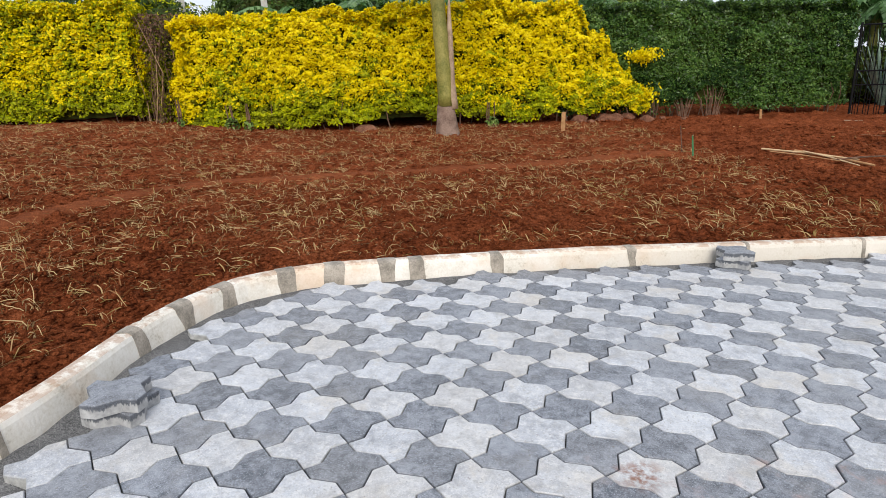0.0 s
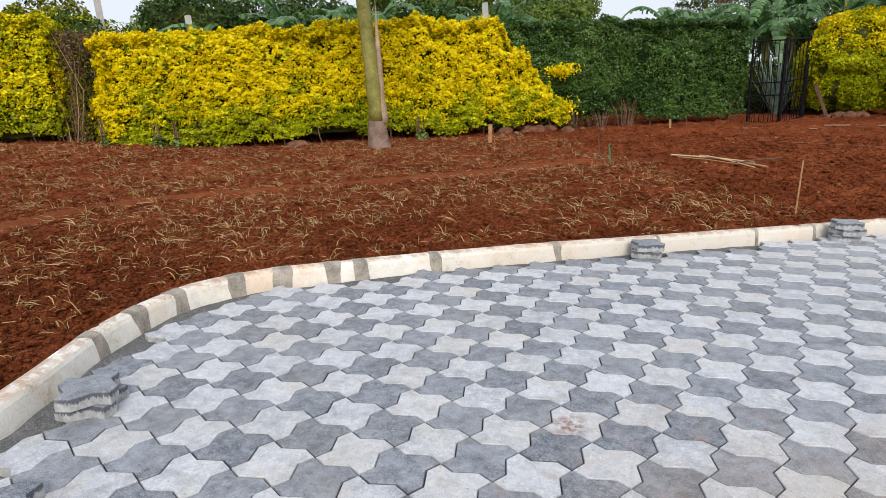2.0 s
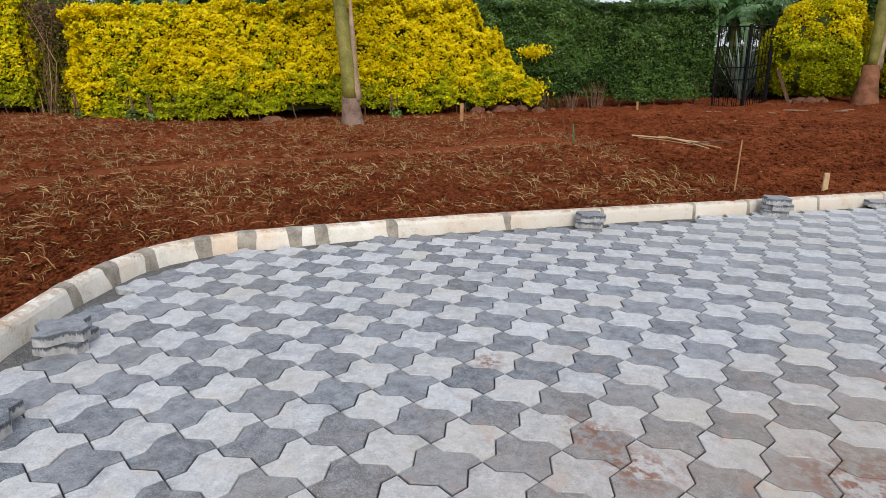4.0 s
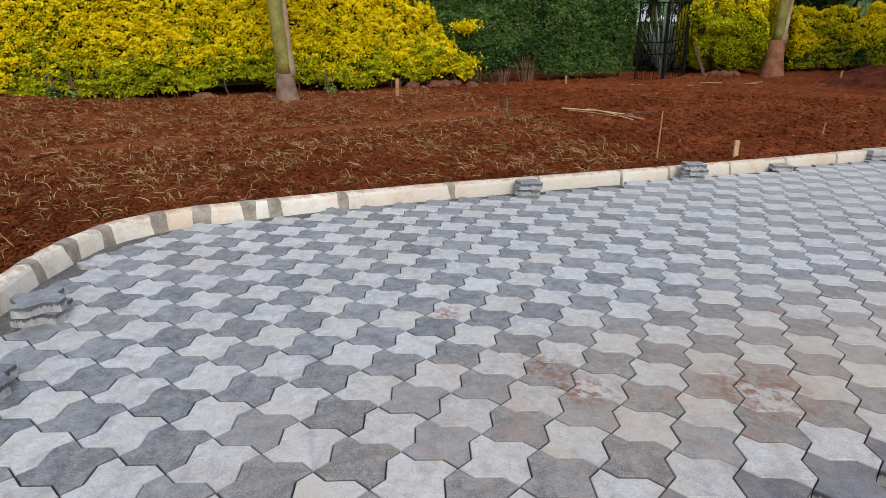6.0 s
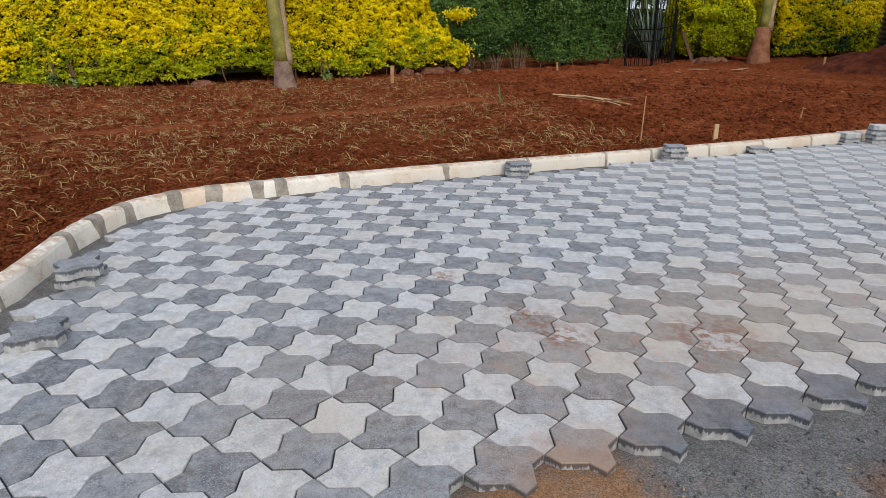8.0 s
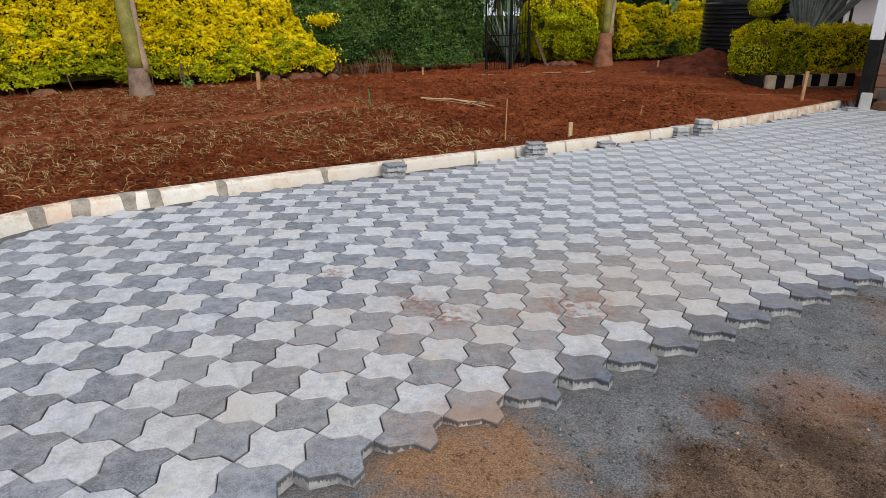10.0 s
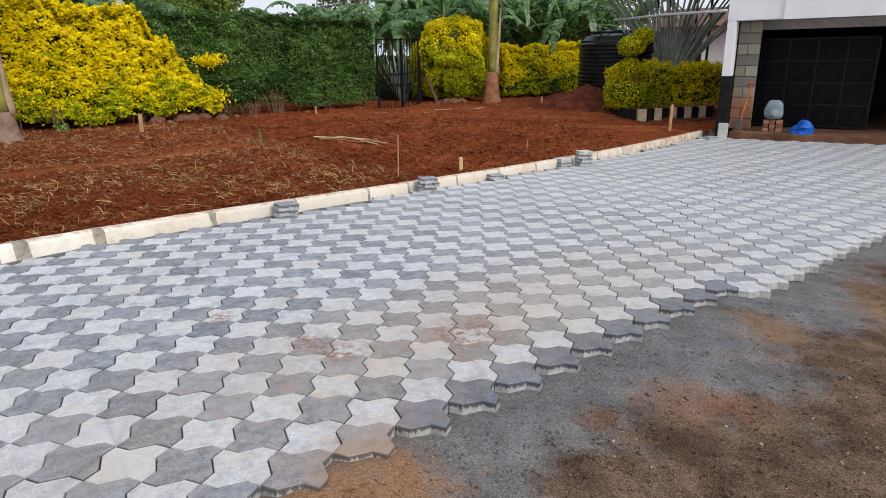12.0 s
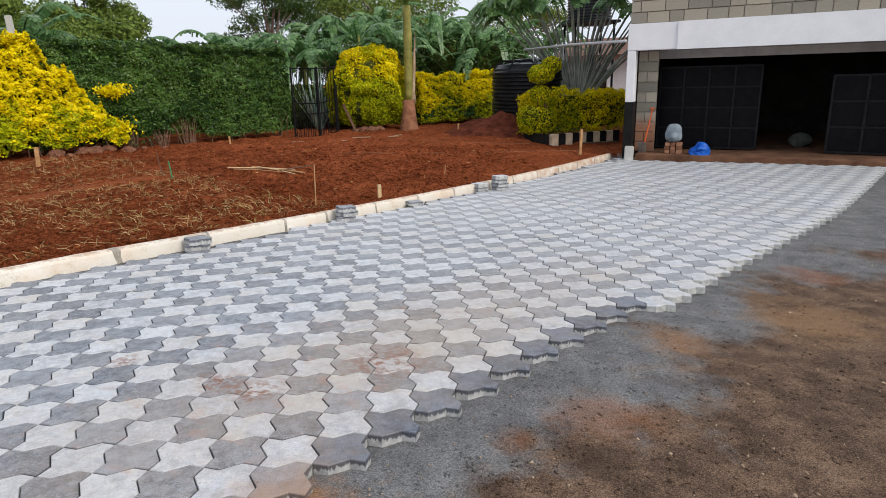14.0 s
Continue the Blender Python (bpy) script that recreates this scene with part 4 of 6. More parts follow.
door_leaf(Matrix.Translation((3.86, 1.2, -0.25)) @ pose(0, 0, 0, 0, 0, -8) @ Matrix.Diagonal((1.15, 1, 1.16, 1)), "black steel door leaf standing open", 3)


def garage_place(x, y, z=-0.27, turn=0.0):
    return GAR @ pose(x, y, z, 0, 0, turn)


# things in and before the garage
bricks = []
rnd = random.Random(8)
for k in range(9):
    bm = box_bm((0.11, 0.21, 0.085), None, 0.008)
    roughen(bm, 0.006, 20, k)
    solid("brick", bm, ROCK if k % 2 else BLOCK, garage_place(0.62 + (k % 3) * 0.13, 0.36 + 0.02 * rnd.random(), -0.27 + 0.043 + 0.087 * (k // 3), rnd.uniform(-4, 4)), "rough brown building brick stacked on the garage step", "brick", "bricks in the doorway")
bag = thing("backpack", garage_place(0.74, 0.36, 0.0), "grey canvas backpack standing on stacked bricks", "backpack")
bm = bmesh.new()
bmesh.ops.create_icosphere(bm, subdivisions=4, radius=1.0)
for v in bm.verts:
    q = sum(abs(c) ** 3.2 for c in v.co) ** (-1 / 3.2)
    v.co = Vector((v.co.x * q * 0.17 * (1.08 - 0.16 * v.co.z), v.co.y * q * 0.11, v.co.z * q * 0.21 + 0.21))
part("body", roughen(bm, 0.012, 8), GREY_CLOTH, bag, smooth=True)
part("front_pocket", roughen(box_bm((0.24, 0.07, 0.2), Matrix.Translation((0, -0.115, 0.13)), 0.03), 0.01, 9), GREY_CLOTH, bag, smooth=True)
part("handle", tube(bmesh.new(), [(-0.04, 0.06, 0.38), (-0.02, 0.06, 0.41), (0.02, 0.06, 0.41), (0.04, 0.06, 0.38)], 0.007, 6), BLACK_PAINT, bag)
bm = bmesh.new()
bmesh.ops.create_icosphere(bm, subdivisions=4, radius=0.21)
for v in bm.verts:
    v.co.z = max(0.0, v.co.z * 0.95 + 0.28 * max(0, 0.13 - math.hypot(v.co.x - 0.05, v.co.y)) + 0.02) + (0.05 * noise.noise(v.co * 9) if v.co.z > 0 else 0)
    v.co += 0.1 * noise.noise_vector(v.co * 7)
    v.co.z = max(v.co.z, 0.0)
solid("plastic_sheet", bm, BLUE_PLASTIC, garage_place(1.33, 0.28), "crumpled bright-blue plastic sheet lying on the step", "sheet")
shovel = thing("shovel", garage_place(0.06, 0.36, -0.27), "shovel with an orange shaft leaning on the stone jamb", "shovel")
part("shaft", tube(bmesh.new(), [(0, 0, 0.1), (0.06, 0.13, 0.55), (0.12, 0.25, 1.02)], 0.017, 8), ORANGE, shovel)
part("grip", tube(bmesh.new(), [(0.06, 0.25, 1.03), (0.18, 0.25, 1.02)], 0.02, 8), ORANGE, shovel)
bm = box_bm((0.2, 0.02, 0.26), pose(-0.02, -0.04, 0.12, 16, 0, 0), 0.008)
part("blade", bm, METAL, shovel, "dull steel blade")
bm = box_bm((0.2, 0.2, 0.34), Matrix.Translation((0, 0, 0.17)), 0.015)
solid("stone_block", roughen(bm, 0.012, 8), SOFFIT, garage_place(-0.17, -0.14, -0.42, 8), "short pale cut stone standing at the pillar's foot", "stone")
bm = bmesh.new()
bmesh.ops.create_icosphere(bm, subdivisions=3, radius=0.24)
for v in bm.verts:
    v.co = Vector((v.co.x * 1.1, v.co.y * 0.7, max(v.co.z * 0.7 + 0.16, 0.0)))
solid("sack", roughen(bm, 0.06, 5), SHADED_SACKING, garage_place(3.4, 2.6), "pale sack lying inside the dark garage", "sack", smooth=True)


# ---- gate ----
GA, GB, GC = Vector((-1.25, 16.35, -0.08)), Vector((-0.57, 16.65, -0.08)), Vector((-0.17, 18.0, -0.02))
gate = thing("metal_gate", Matrix.Translation(GB), "black steel bar gate standing half open in the hedge", "gate")


def bar_panel(name, a, b, n, h, label=""):
    a, b = a - GB, b - GB
    frame_bm = bmesh.new()
    root = part(name, tube(frame_bm, [a + Vector((0, 0, 0.08)), b + Vector((0, 0, 0.08))], 0.018, 6), BLACK_STEEL, gate, label)
    for z in (0.75, 1.05, h):
        part("rail", tube(bmesh.new(), [a + Vector((0, 0, z)), b + Vector((0, 0, z))], 0.017, 6), BLACK_STEEL, root)
    for k in range(n):
        p = a.lerp(b, (k + 0.5) / n)
        part("bar", tube(bmesh.new(), [p + Vector((0, 0, 0.08)), p + Vector((0, 0, h))], 0.011, 6), BLACK_STEEL, root)
        if k % 2 == 0:
            q = a.lerp(b, (k + 1.0) / n)
            part("short_bar", tube(bmesh.new(), [q + Vector((0, 0, 0.08)), q + Vector((0, 0, 0.75))], 0.007, 6), BLACK_STEEL, root)


bar_panel("fixed_panel", GA, GB, 7, 2.02)
bar_panel("gate_leaf", GB + Vector((0.03, 0.05, 0)), GC, 6, 2.02, "gate leaf swung inwards")
for p, r in ((GA, 0.022), (GB, 0.03), (GC, 0.04)):
    part("post", box_bm((2 * r, 2 * r, 2.3), Matrix.Translation(p - GB + Vector((0, 0, 0.92))) @ pose(0, 0, 0, 0, 0, 30), 0.004), BLACK_STEEL, gate)


# ---- palms ----
def blade(bm, pts, widths, side, fold=0.25):
    """A strip leaf along points with a folded middle."""
    rows = []
    for i, (p, w) in enumerate(zip(pts, widths)):
        p = Vector(p)
        d = (Vector(pts[min(i + 1, len(pts) - 1)]) - Vector(pts[max(i - 1, 0)])).normalized()
        s = d.cross(side).cross(d).normalized() if abs(d.dot(side)) < 0.99 else side
        n = d.cross(s)
        rows.append([bm.verts.new(p + s * w + n * w * fold), bm.verts.new(p), bm.verts.new(p - s * w + n * w * fold)])
    for a, b in zip(rows, rows[1:]):
        for k in (0, 1):
            bm.faces.new((a[k], a[k + 1], b[k + 1], b[k]))


def frond(m, length, rng, droop=0.5, leaflets=34):
    """A feather leaf: an arching rib with rows of leaflets, along +x of m."""
    bm = bmesh.new()
    rib = []
    for k in range(9):
        t = k / 8
        rib.append(m @ Vector((length * t * (1 - 0.25 * droop * t), 0, length * (0.35 * t - droop * t * t))))
    tube(bm, rib, [0.03 * (1 - 0.85 * k / 8) for k in range(9)], 5)
    for k in range(leaflets):
        t = 0.15 + 0.84 * k / leaflets
        i = min(int(t * 8), 7)
        p = rib[i].lerp(rib[i + 1], t * 8 - i)
        d = (rib[i + 1] - rib[i]).normalized()
        s = d.cross(Vector((0, 0, 1))).normalized()
        ln = 0.5 * length * 0.42 * math.sin(math.pi * (0.15 + 0.8 * t)) + 0.12
        for sg in (-1, 1):
            e = p + (s * sg + d * 0.6 + Vector((0, 0, rng.uniform(-0.35, 0.1)))).normalized() * ln
            mid = p.lerp(e, 0.5) + Vector((0, 0, 0.03))
            blade(bm, [p, mid, e + Vector((0, 0, -0.14 * ln))], [0.008, 0.02, 0.002], d)
    return bm


def palm(place, lean, base_r, stem_r, height, sheath_side, seed, label, base_h=0.7, steep=(10, 45), bark=PALM_BASE):
    rng = random.Random(seed)
    root = thing("palm_tree", Matrix.Translation(place), label, "palm tree")
    lx, ly = lean
    bm = bmesh.new()
    prof = [(0.0, 1.3), (0.06, 1.2), (0.2, 1.1), (0.42, 0.95), (0.62, 0.84), (base_h, 0.74)]
    tube(bm, [(lx * h, ly * h, h - 0.08) for h, _ in prof], [base_r * k for _, k in prof], 18)
    part("trunk_base", roughen(bm, 0.012, 7), bark, root, "swollen ringed bark", True)
    bm = bmesh.new()
    hs_ = np.linspace(base_h - 0.12, height, 14)
    tube(bm, [(lx * h + 0.02 * math.sin(h), ly * h, h) for h in hs_], [stem_r * (1.06 - 0.26 * (h / height)) + (0.012 if k % 3 == 0 else 0) for k, h in enumerate(hs_)], 16)
    part("stem", bm, PALM_GREEN, root, "smooth olive-green stem", True)
    bm = bmesh.new()
    a = sheath_side
    pts = [(lx * h + math.cos(a) * (stem_r * 0.9 + 0.055 * max(0, h - 0.9)), ly * h + math.sin(a) * (stem_r * 0.9 + 0.055 * max(0, h - 0.9)), h) for h in (base_h - 0.18, base_h + 0.05, 1.1, 1.6, 2.0, 2.35, 2.75, 3.0)]
    tube(bm, pts, [stem_r * k for k in (0.75, 0.7, 0.5, 0.42, 0.36, 0.24, 0.09, 0.02)], 9)
    part("dry_sheath", roughen(bm, 0.015, 5), PALM_HUSK, root, "dry brown leaf sheath peeling off", True)
    for k in range(9):
        az = k * 40 + rng.uniform(-12, 12)
        m = Matrix.Translation((lx * height, ly * height, height - 0.05)) @ pose(0, 0, 0, 0, 0, az) @ pose(0, 0, 0, 0, -rng.uniform(*steep), 0)
        part("frond", frond(m, rng.uniform(1.8, 2.3), rng, rng.uniform(0.5, 0.8)), TREE_LEAF, root)
    return root


palm(on_soil(-7.62, 9.78, -0.02), (-0.05, -0.02), 0.215, 0.155, 3.6, 0.62, 3, "young palm with green stem and swollen brown foot", bark=PALM_FOOT)
palm(on_soil(2.09, 18.3, -0.02), (0.015, 0.0), 0.26, 0.145, 3.75, -0.1, 5, "young palm with peeling sheath and swollen brown foot", 1.0, (42, 68))


# ---- shrubs ----
def bush(name, place, radii, count, size, mats, picker, seed, label, power=2.6, category="shrub", z_cut=0.12, stem_n=8, lump=0.16):
    """A rounded clipped shrub: a shell of leaves over a core coloured dark for shade."""
    root = thing(name, Matrix.Translation(place), label, category)
    rng = np.random.default_rng(seed)
    d = rng.normal(size=(count, 3))
    d /= np.linalg.norm(d, axis=1, keepdims=True)
    k = (np.abs(d) ** power).sum(1) ** (-1 / power)
    p = d * k[:, None]
    bulge = 1 + lump * (fbm(d[:, 0] + 3, d[:, 2] + d[:, 1], 2.2, 3, seed) + 0.4 * fbm(d[:, 1], d[:, 2], 6, 2, seed + 2))
    deep = rng.exponential(0.05, count)
    p = p * (bulge[:, None] - deep[:, None]) * np.array(radii)
    p[:, 2] += radii[2]
    keep = p[:, 2] > z_cut + 0.25 * rng.random(count) ** 2
    p, d, deep = p[keep], d[keep], deep[keep]
    part("foliage", leaf_cloud(p, d + (0, 0, 0.25), size, mats, picker(p, deep, rng), 0.75, 0.55, seed), None, root)
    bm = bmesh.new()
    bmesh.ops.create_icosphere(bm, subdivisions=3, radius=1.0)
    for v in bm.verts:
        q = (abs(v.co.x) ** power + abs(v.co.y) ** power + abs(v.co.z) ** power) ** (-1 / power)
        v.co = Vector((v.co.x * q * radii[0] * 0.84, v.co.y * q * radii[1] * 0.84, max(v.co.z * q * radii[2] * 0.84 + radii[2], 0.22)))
    part("shade_core", roughen(bm, 0.05, 4), CORE_SHADE, root, "inside of the shrub, coloured dark for its shade")
    r = random.Random(seed)
    for _ in range(stem_n):
        x, y = r.uniform(-0.5, 0.5) * radii[0], r.uniform(-0.6, 0.2) * radii[1]
        part("stem", tube(bmesh.new(), [(x, y, -0.1), (x + r.uniform(-0.08, 0.08), y, 0.3), (x * 1.3, y, 0.6)], [0.02, 0.016, 0.01], 5), TWIG, root)
    return root


def half_green_pick(p, deep, rng):
    """Golden crown over a green lower half."""
    g = 0.9 * fbm(p[:, 0], p[:, 2], 1.6, 3, 62) + 0.3 * rng.normal(size=len(p)) + 1.3 * step(2.2, 0.7, p[:, 2])
    # sunken leaves take the dark third tone, standing in for inner shade
    return np.where((deep + 0.2 * fbm(p[:, 0] + p[:, 1], p[:, 2], 4.0, 3, 63) > 0.12) | (g > 1.65), 2, np.where(g > 0.45, 1, 0))


bush("yellow_shrub", on_soil(0.78, 18.9), (1.12, 0.95, 1.24), 52000, 0.075, [YELLOW_LEAF, LIME_LEAF, OLIVE_LEAF], half_green_pick, 41, "golden-yellow shrub clipped to a rounded block beside the gate", 3.2, lump=0.42)


def low_top(s):
    return 1.66 + 0.1 * fbm(s, s * 0, 1.0, 3, 8) + 0.05 * s


def straight_hedge(name, a, b, depth, top, count, size, mats, picker, seed, label, base, lump=0.16):
    d = Vector(b) - Vector(a)
    root = thing(name, Matrix.Translation((a[0], a[1], base)) @ pose(0, 0, 0, 0, 0, math.degrees(math.atan2(d.y, d.x))), label, "hedge")
    rng = np.random.default_rng(seed)
    p, nr, deep, _ = hedge_shell(rng, count, d.length, depth, top, lump, seed)
    keep = p[:, 2] > 0.12 + 0.1 * rng.random(len(p))
    p, nr, deep = p[keep], nr[keep], deep[keep]
    part("foliage", leaf_cloud(p, nr, size, mats, picker(p, deep, rng), 0.75, 0.55, seed), None, root)
    core(root, d.length, depth, top, CORE_SHADE, 0.12, 24)
    stems(root, d.length, 10, depth, seed)
    return root


straight_hedge("yellow_hedge", (2.6, 19.6, 0), (5.4, 21.2, 0), 1.0, low_top, 26000, 0.07, [YELLOW_LEAF, LIME_LEAF, GREEN_LEAF], yellow_pick, 43, "low yellow-green hedge running to the water tank", 0.0)
bm = bmesh.new()
bmesh.ops.create_grid(bm, x_segments=60, y_segments=60, size=1.0)
for v in bm.verts:
    r = math.hypot(v.co.x, v.co.y)
    h = 0.7 * max(0, 1 - r) ** 0.8 + 0.22 * noise.noise(v.co * 2.5) * max(0, 1 - r) + 0.07 * noise.noise(v.co * 9) * max(0, 1 - r)
    v.co = Vector((v.co.x * 1.85, v.co.y * 1.4, h - 0.06))
solid("soil_mound", bm, DUG_SOIL, Matrix.Translation(on_soil(4.75, 17.0)), "heap of dark-red soil before the water tank", "soil heap", smooth=True)


# ---- water tanks, pipe and the house behind ----
def water_tank(place, r, h, label):
    root = thing("water_tank", Matrix.Translation(place), label, "water tank")
    prof = [(r * 0.97, 0.0)]
    n = 16
    for k in range(n):
        z0 = 0.03 + (h * 0.86) * k / n
        dz = h * 0.86 / n
        prof += [(r * 0.965, z0), (r, z0 + dz * 0.3), (r, z0 + dz * 0.62), (r * 0.965, z0 + dz * 0.92)]
    prof += [(r * 0.96, h * 0.9), (r * 0.86, h * 0.96), (r * 0.35, h)]
    part("shell", lathe(bmesh.new(), prof, 56), TANK_PLASTIC, root, smooth=False)
    part("lid", lathe(bmesh.new(), [(r * 0.33, h - 0.02), (r * 0.34, h + 0.05), (r * 0.3, h + 0.09), (r * 0.05, h + 0.11)], 32), TANK_PLASTIC, root)
    for k in range(8):
        a = k * math.tau / 8
        c, s = math.cos(a), math.sin(a)
        part("rib", tube(bmesh.new(), [(c * r * 0.36, s * r * 0.36, h + 0.02), (c * r * 0.7, s * r * 0.7, h + 0.03), (c * r * 0.93, s * r * 0.93, h * 0.93), (c * r * 0.965, s * r * 0.965, h * 0.88)], 0.04, 6), TANK_PLASTIC, root)
    return root


water_tank((5.98, 18.2, -0.1), 1.18, 2.14, "large black ribbed plastic water tank behind the soil heap")
stand = thing("tank_stand", Matrix.Translation((9.9, 24.6, -0.1)), "steel stand carrying a raised water tank", "stand")
for x in (-0.8, 0.8):
    for y in (-0.8, 0.8):
        part("leg", tube(bmesh.new(), [(x, y, 0), (x, y, 3.75)], 0.05, 8), BLACK_STEEL, stand)
part("platform", box_bm((2.0, 2.0, 0.1), Matrix.Translation((0, 0, 3.8)), 0.01), BLACK_STEEL, stand)
water_tank((9.9, 24.6, 3.75), 0.9, 2.1, "black ribbed plastic water tank raised on a stand")
pipe = thing("water_pipe", Matrix.Translation((5.6, 17.2, 2.36)), "grey plastic gutter pipe from the tank to the garage", "pipe")
end_p = Vector((6.98, 12.5, 2.3)) - Vector((5.6, 17.2, 2.36))
part("pipe", tube(bmesh.new(), [(0, 0, 0), end_p * 0.5 + Vector((0, 0, 0.03)), end_p], 0.034, 10), PIPE, pipe, smooth=True)
for k in (0.12, 0.45):
    p = end_p * k
    part("hanger", tube(bmesh.new(), [p, p + Vector((0, 0, -0.35))], 0.014, 6), PIPE, pipe)
house = thing("house", Matrix.Translation((12.2, 26.6, -0.1)) @ pose(0, 0, 0, 0, 0, -32), "white house with a brown tiled roof behind the garden", "house")
part("wall", B(-2.6, 4, 0, 5, 0, 2.6), WHITE_PAINT, house)
bm = bmesh.new()
v = [bm.verts.new(p) for p in ((-3.1, -0.6, 2.6), (4.5, -0.6, 2.6), (4.5, 5.6, 2.6), (-3.1, 5.6, 2.6), (-3.1, 2.5, 3.5), (4.5, 2.5, 3.5))]
for f in ((0, 1, 5, 4), (2, 3, 4, 5), (0, 4, 3), (1, 2, 5), (0, 3, 2, 1)):
    bm.faces.new([v[k] for k in f])
part("roof", bm, TILE_ROOF, house, "brown clay tiles")
for x in (-1.9, 0.6):
    win = part("window", B(x, x + 1.2, -0.03, 0.02, 0.9, 2.0), GLASS, house)
    for x0, x1, z0, z1 in ((x - 0.05, x + 1.25, 0.84, 0.9), (x - 0.05, x + 1.25, 2.0, 2.06), (x - 0.06, x, 0.84, 2.06), (x + 1.2, x + 1.26, 0.84, 2.06), (x + 0.57, x + 0.63, 0.9, 2.0)):
        part("window_frame", B(x0, x1, -0.06, 0.0, z0, z1), WHITE_PAINT, win)
    for k in range(6):
        part("window_bar", B(x + 0.1 + k * 0.2, x + 0.12 + k * 0.2, -0.055, -0.035, 0.9, 2.0), BLACK_STEEL, win)


# ---- planter with painted kerb and clipped shrubs ----
P0, P1, P2 = Vector((5.3, 15.5, 0)), Vector((5.7, 14.6, 0)), Vector((8.0, 15.45, 0))
planter = thing("planter_kerb", Matrix.Translation((*P1.xy, -0.22)), "raised bed edged with black and cream painted kerb stones", "planter")
rnd = random.Random(3)
CREAM = plain("cream_kerb_paint", (0.48, 0.37, 0.24), (0.74, 0.6, 0.43), 0.8, 5.0, 50.0, 0.3)


def kerb_run(a, b, n, first):
    d = (b - a).normalized()
    turn = math.degrees(math.atan2(d.y, d.x))
    ln = (b - a).length / n
    for k in range(n):
        c = a + d * ln * (k + 0.5) - P1
        ob = part("kerb_stone", box_bm((ln * 0.97, 0.13, 0.34), None, 0.012), BLACK_PAINT if (k + first) % 2 == 0 else CREAM, planter)
        ob.matrix_local = pose(c.x, c.y, 0.1 + 0.0 * k, 0, 0, turn)


kerb_run(P0, P1, 1, 0)
kerb_run(P1 + Vector((0.1, 0.02, 0)), P2, 10, 1)
straight_hedge("clipped_hedge", (5.45, 15.05, 0), (8.8, 16.3, 0), 0.9, lambda s: 1.25 + 0.1 * fbm(s, s * 0, 1.5, 3, 18) + 0 * s, 22000, 0.055, [YELLOW_LEAF, LIME_LEAF, GREEN_LEAF], lime_pick, 47, "yellow-green clipped hedge in the kerbed bed", -0.14, 0.2)
bush("topiary_ball", (5.62, 15.1, 0.78), (0.29, 0.29, 0.29), 2600, 0.055, [YELLOW_LEAF, LIME_LEAF, GREEN_LEAF], lime_pick, 51, "small yellow-green clipped ball on the hedge's corner", 2.2, stem_n=3, z_cut=0.0)
bush("clipped_shrub", (5.6, 15.3, -0.05), (0.55, 0.45, 0.48), 5200, 0.055, [YELLOW_LEAF, LIME_LEAF, GREEN_LEAF], lime_pick, 52, "yellow-green clipped shrub bulging over the kerbed corner", 2.3, stem_n=4, z_cut=0.04)
topi = bush("topiary_cloud", (5.6, 15.0, 1.37), (0.37, 0.35, 0.25), 2800, 0.055, [YELLOW_LEAF, LIME_LEAF, GREEN_LEAF], lime_pick, 53, "yellow-green clipped cloud on a bare stem", 2.2, stem_n=0, z_cut=0.0)
part("trunk", tube(bmesh.new(), [(0.1, 0.42, -1.4), (0.08, 0.3, -0.5), (0, 0, 0.25)], [0.04, 0.035, 0.03], 8), BARK, topi)
bush("topiary_cloud", (5.9, 15.05, 1.64), (0.27, 0.26, 0.22), 1600, 0.055, [YELLOW_LEAF, LIME_LEAF, GREEN_LEAF], lime_pick, 54, "upper yellow-green clipped cloud leaning aside", 2.2, stem_n=0, z_cut=0.0)


# ---- traveller's palm, bananas and trees ----
def big_leaf(bm, base, out, up, length, width, rng, droop=0.7, tears=7):
    """A long torn blade that arches over, in strips either side of its rib."""
    rib = []
    n = 10
    for k in range(n + 1):
        t = k / n
        rib.append(base + out * (length * t * (1 - 0.15 * droop * t)) + up * (length * (0.75 * t - droop * t * t)))
    tube(bm, rib, [0.035 * (1 - 0.8 * k / n) for k in range(n + 1)], 5)
    side = out.cross(up).normalized()
    for sg in (-1, 1):
        k0, sag = 0.08, rng.uniform(0.0, 0.45)
        while k0 < 0.97:
            k1 = min(1.0, k0 + rng.uniform(0.012, 0.05))
            hang = sag + rng.uniform(-0.12, 0.22) + (rng.uniform(0.2, 0.6) if rng.random() < 0.15 else 0.0)
            vs = []
            for t in (k0, k1 - rng.choice((0.0, 0.0, 0.004, 0.01))):
                i = min(int(t * n), n - 1)
                p = rib[i].lerp(rib[i + 1], t * n - i)
                w = width * math.sin(math.pi * min(1, 0.1 + 0.86 * t)) ** 0.6
                q = p + side * sg * w * 0.55 + Vector((0, 0, 0.05 * w))
                e = p + side * sg * w + out * 0.12 * w - Vector((0, 0, hang * w))
                vs.append((bm.verts.new(p), bm.verts.new(q), bm.verts.new(e)))
            (a, b, c), (d, e, f) = vs
            bm.faces.new((a, b, e, d))
            bm.faces.new((b, c, f, e))
            k0 = k1


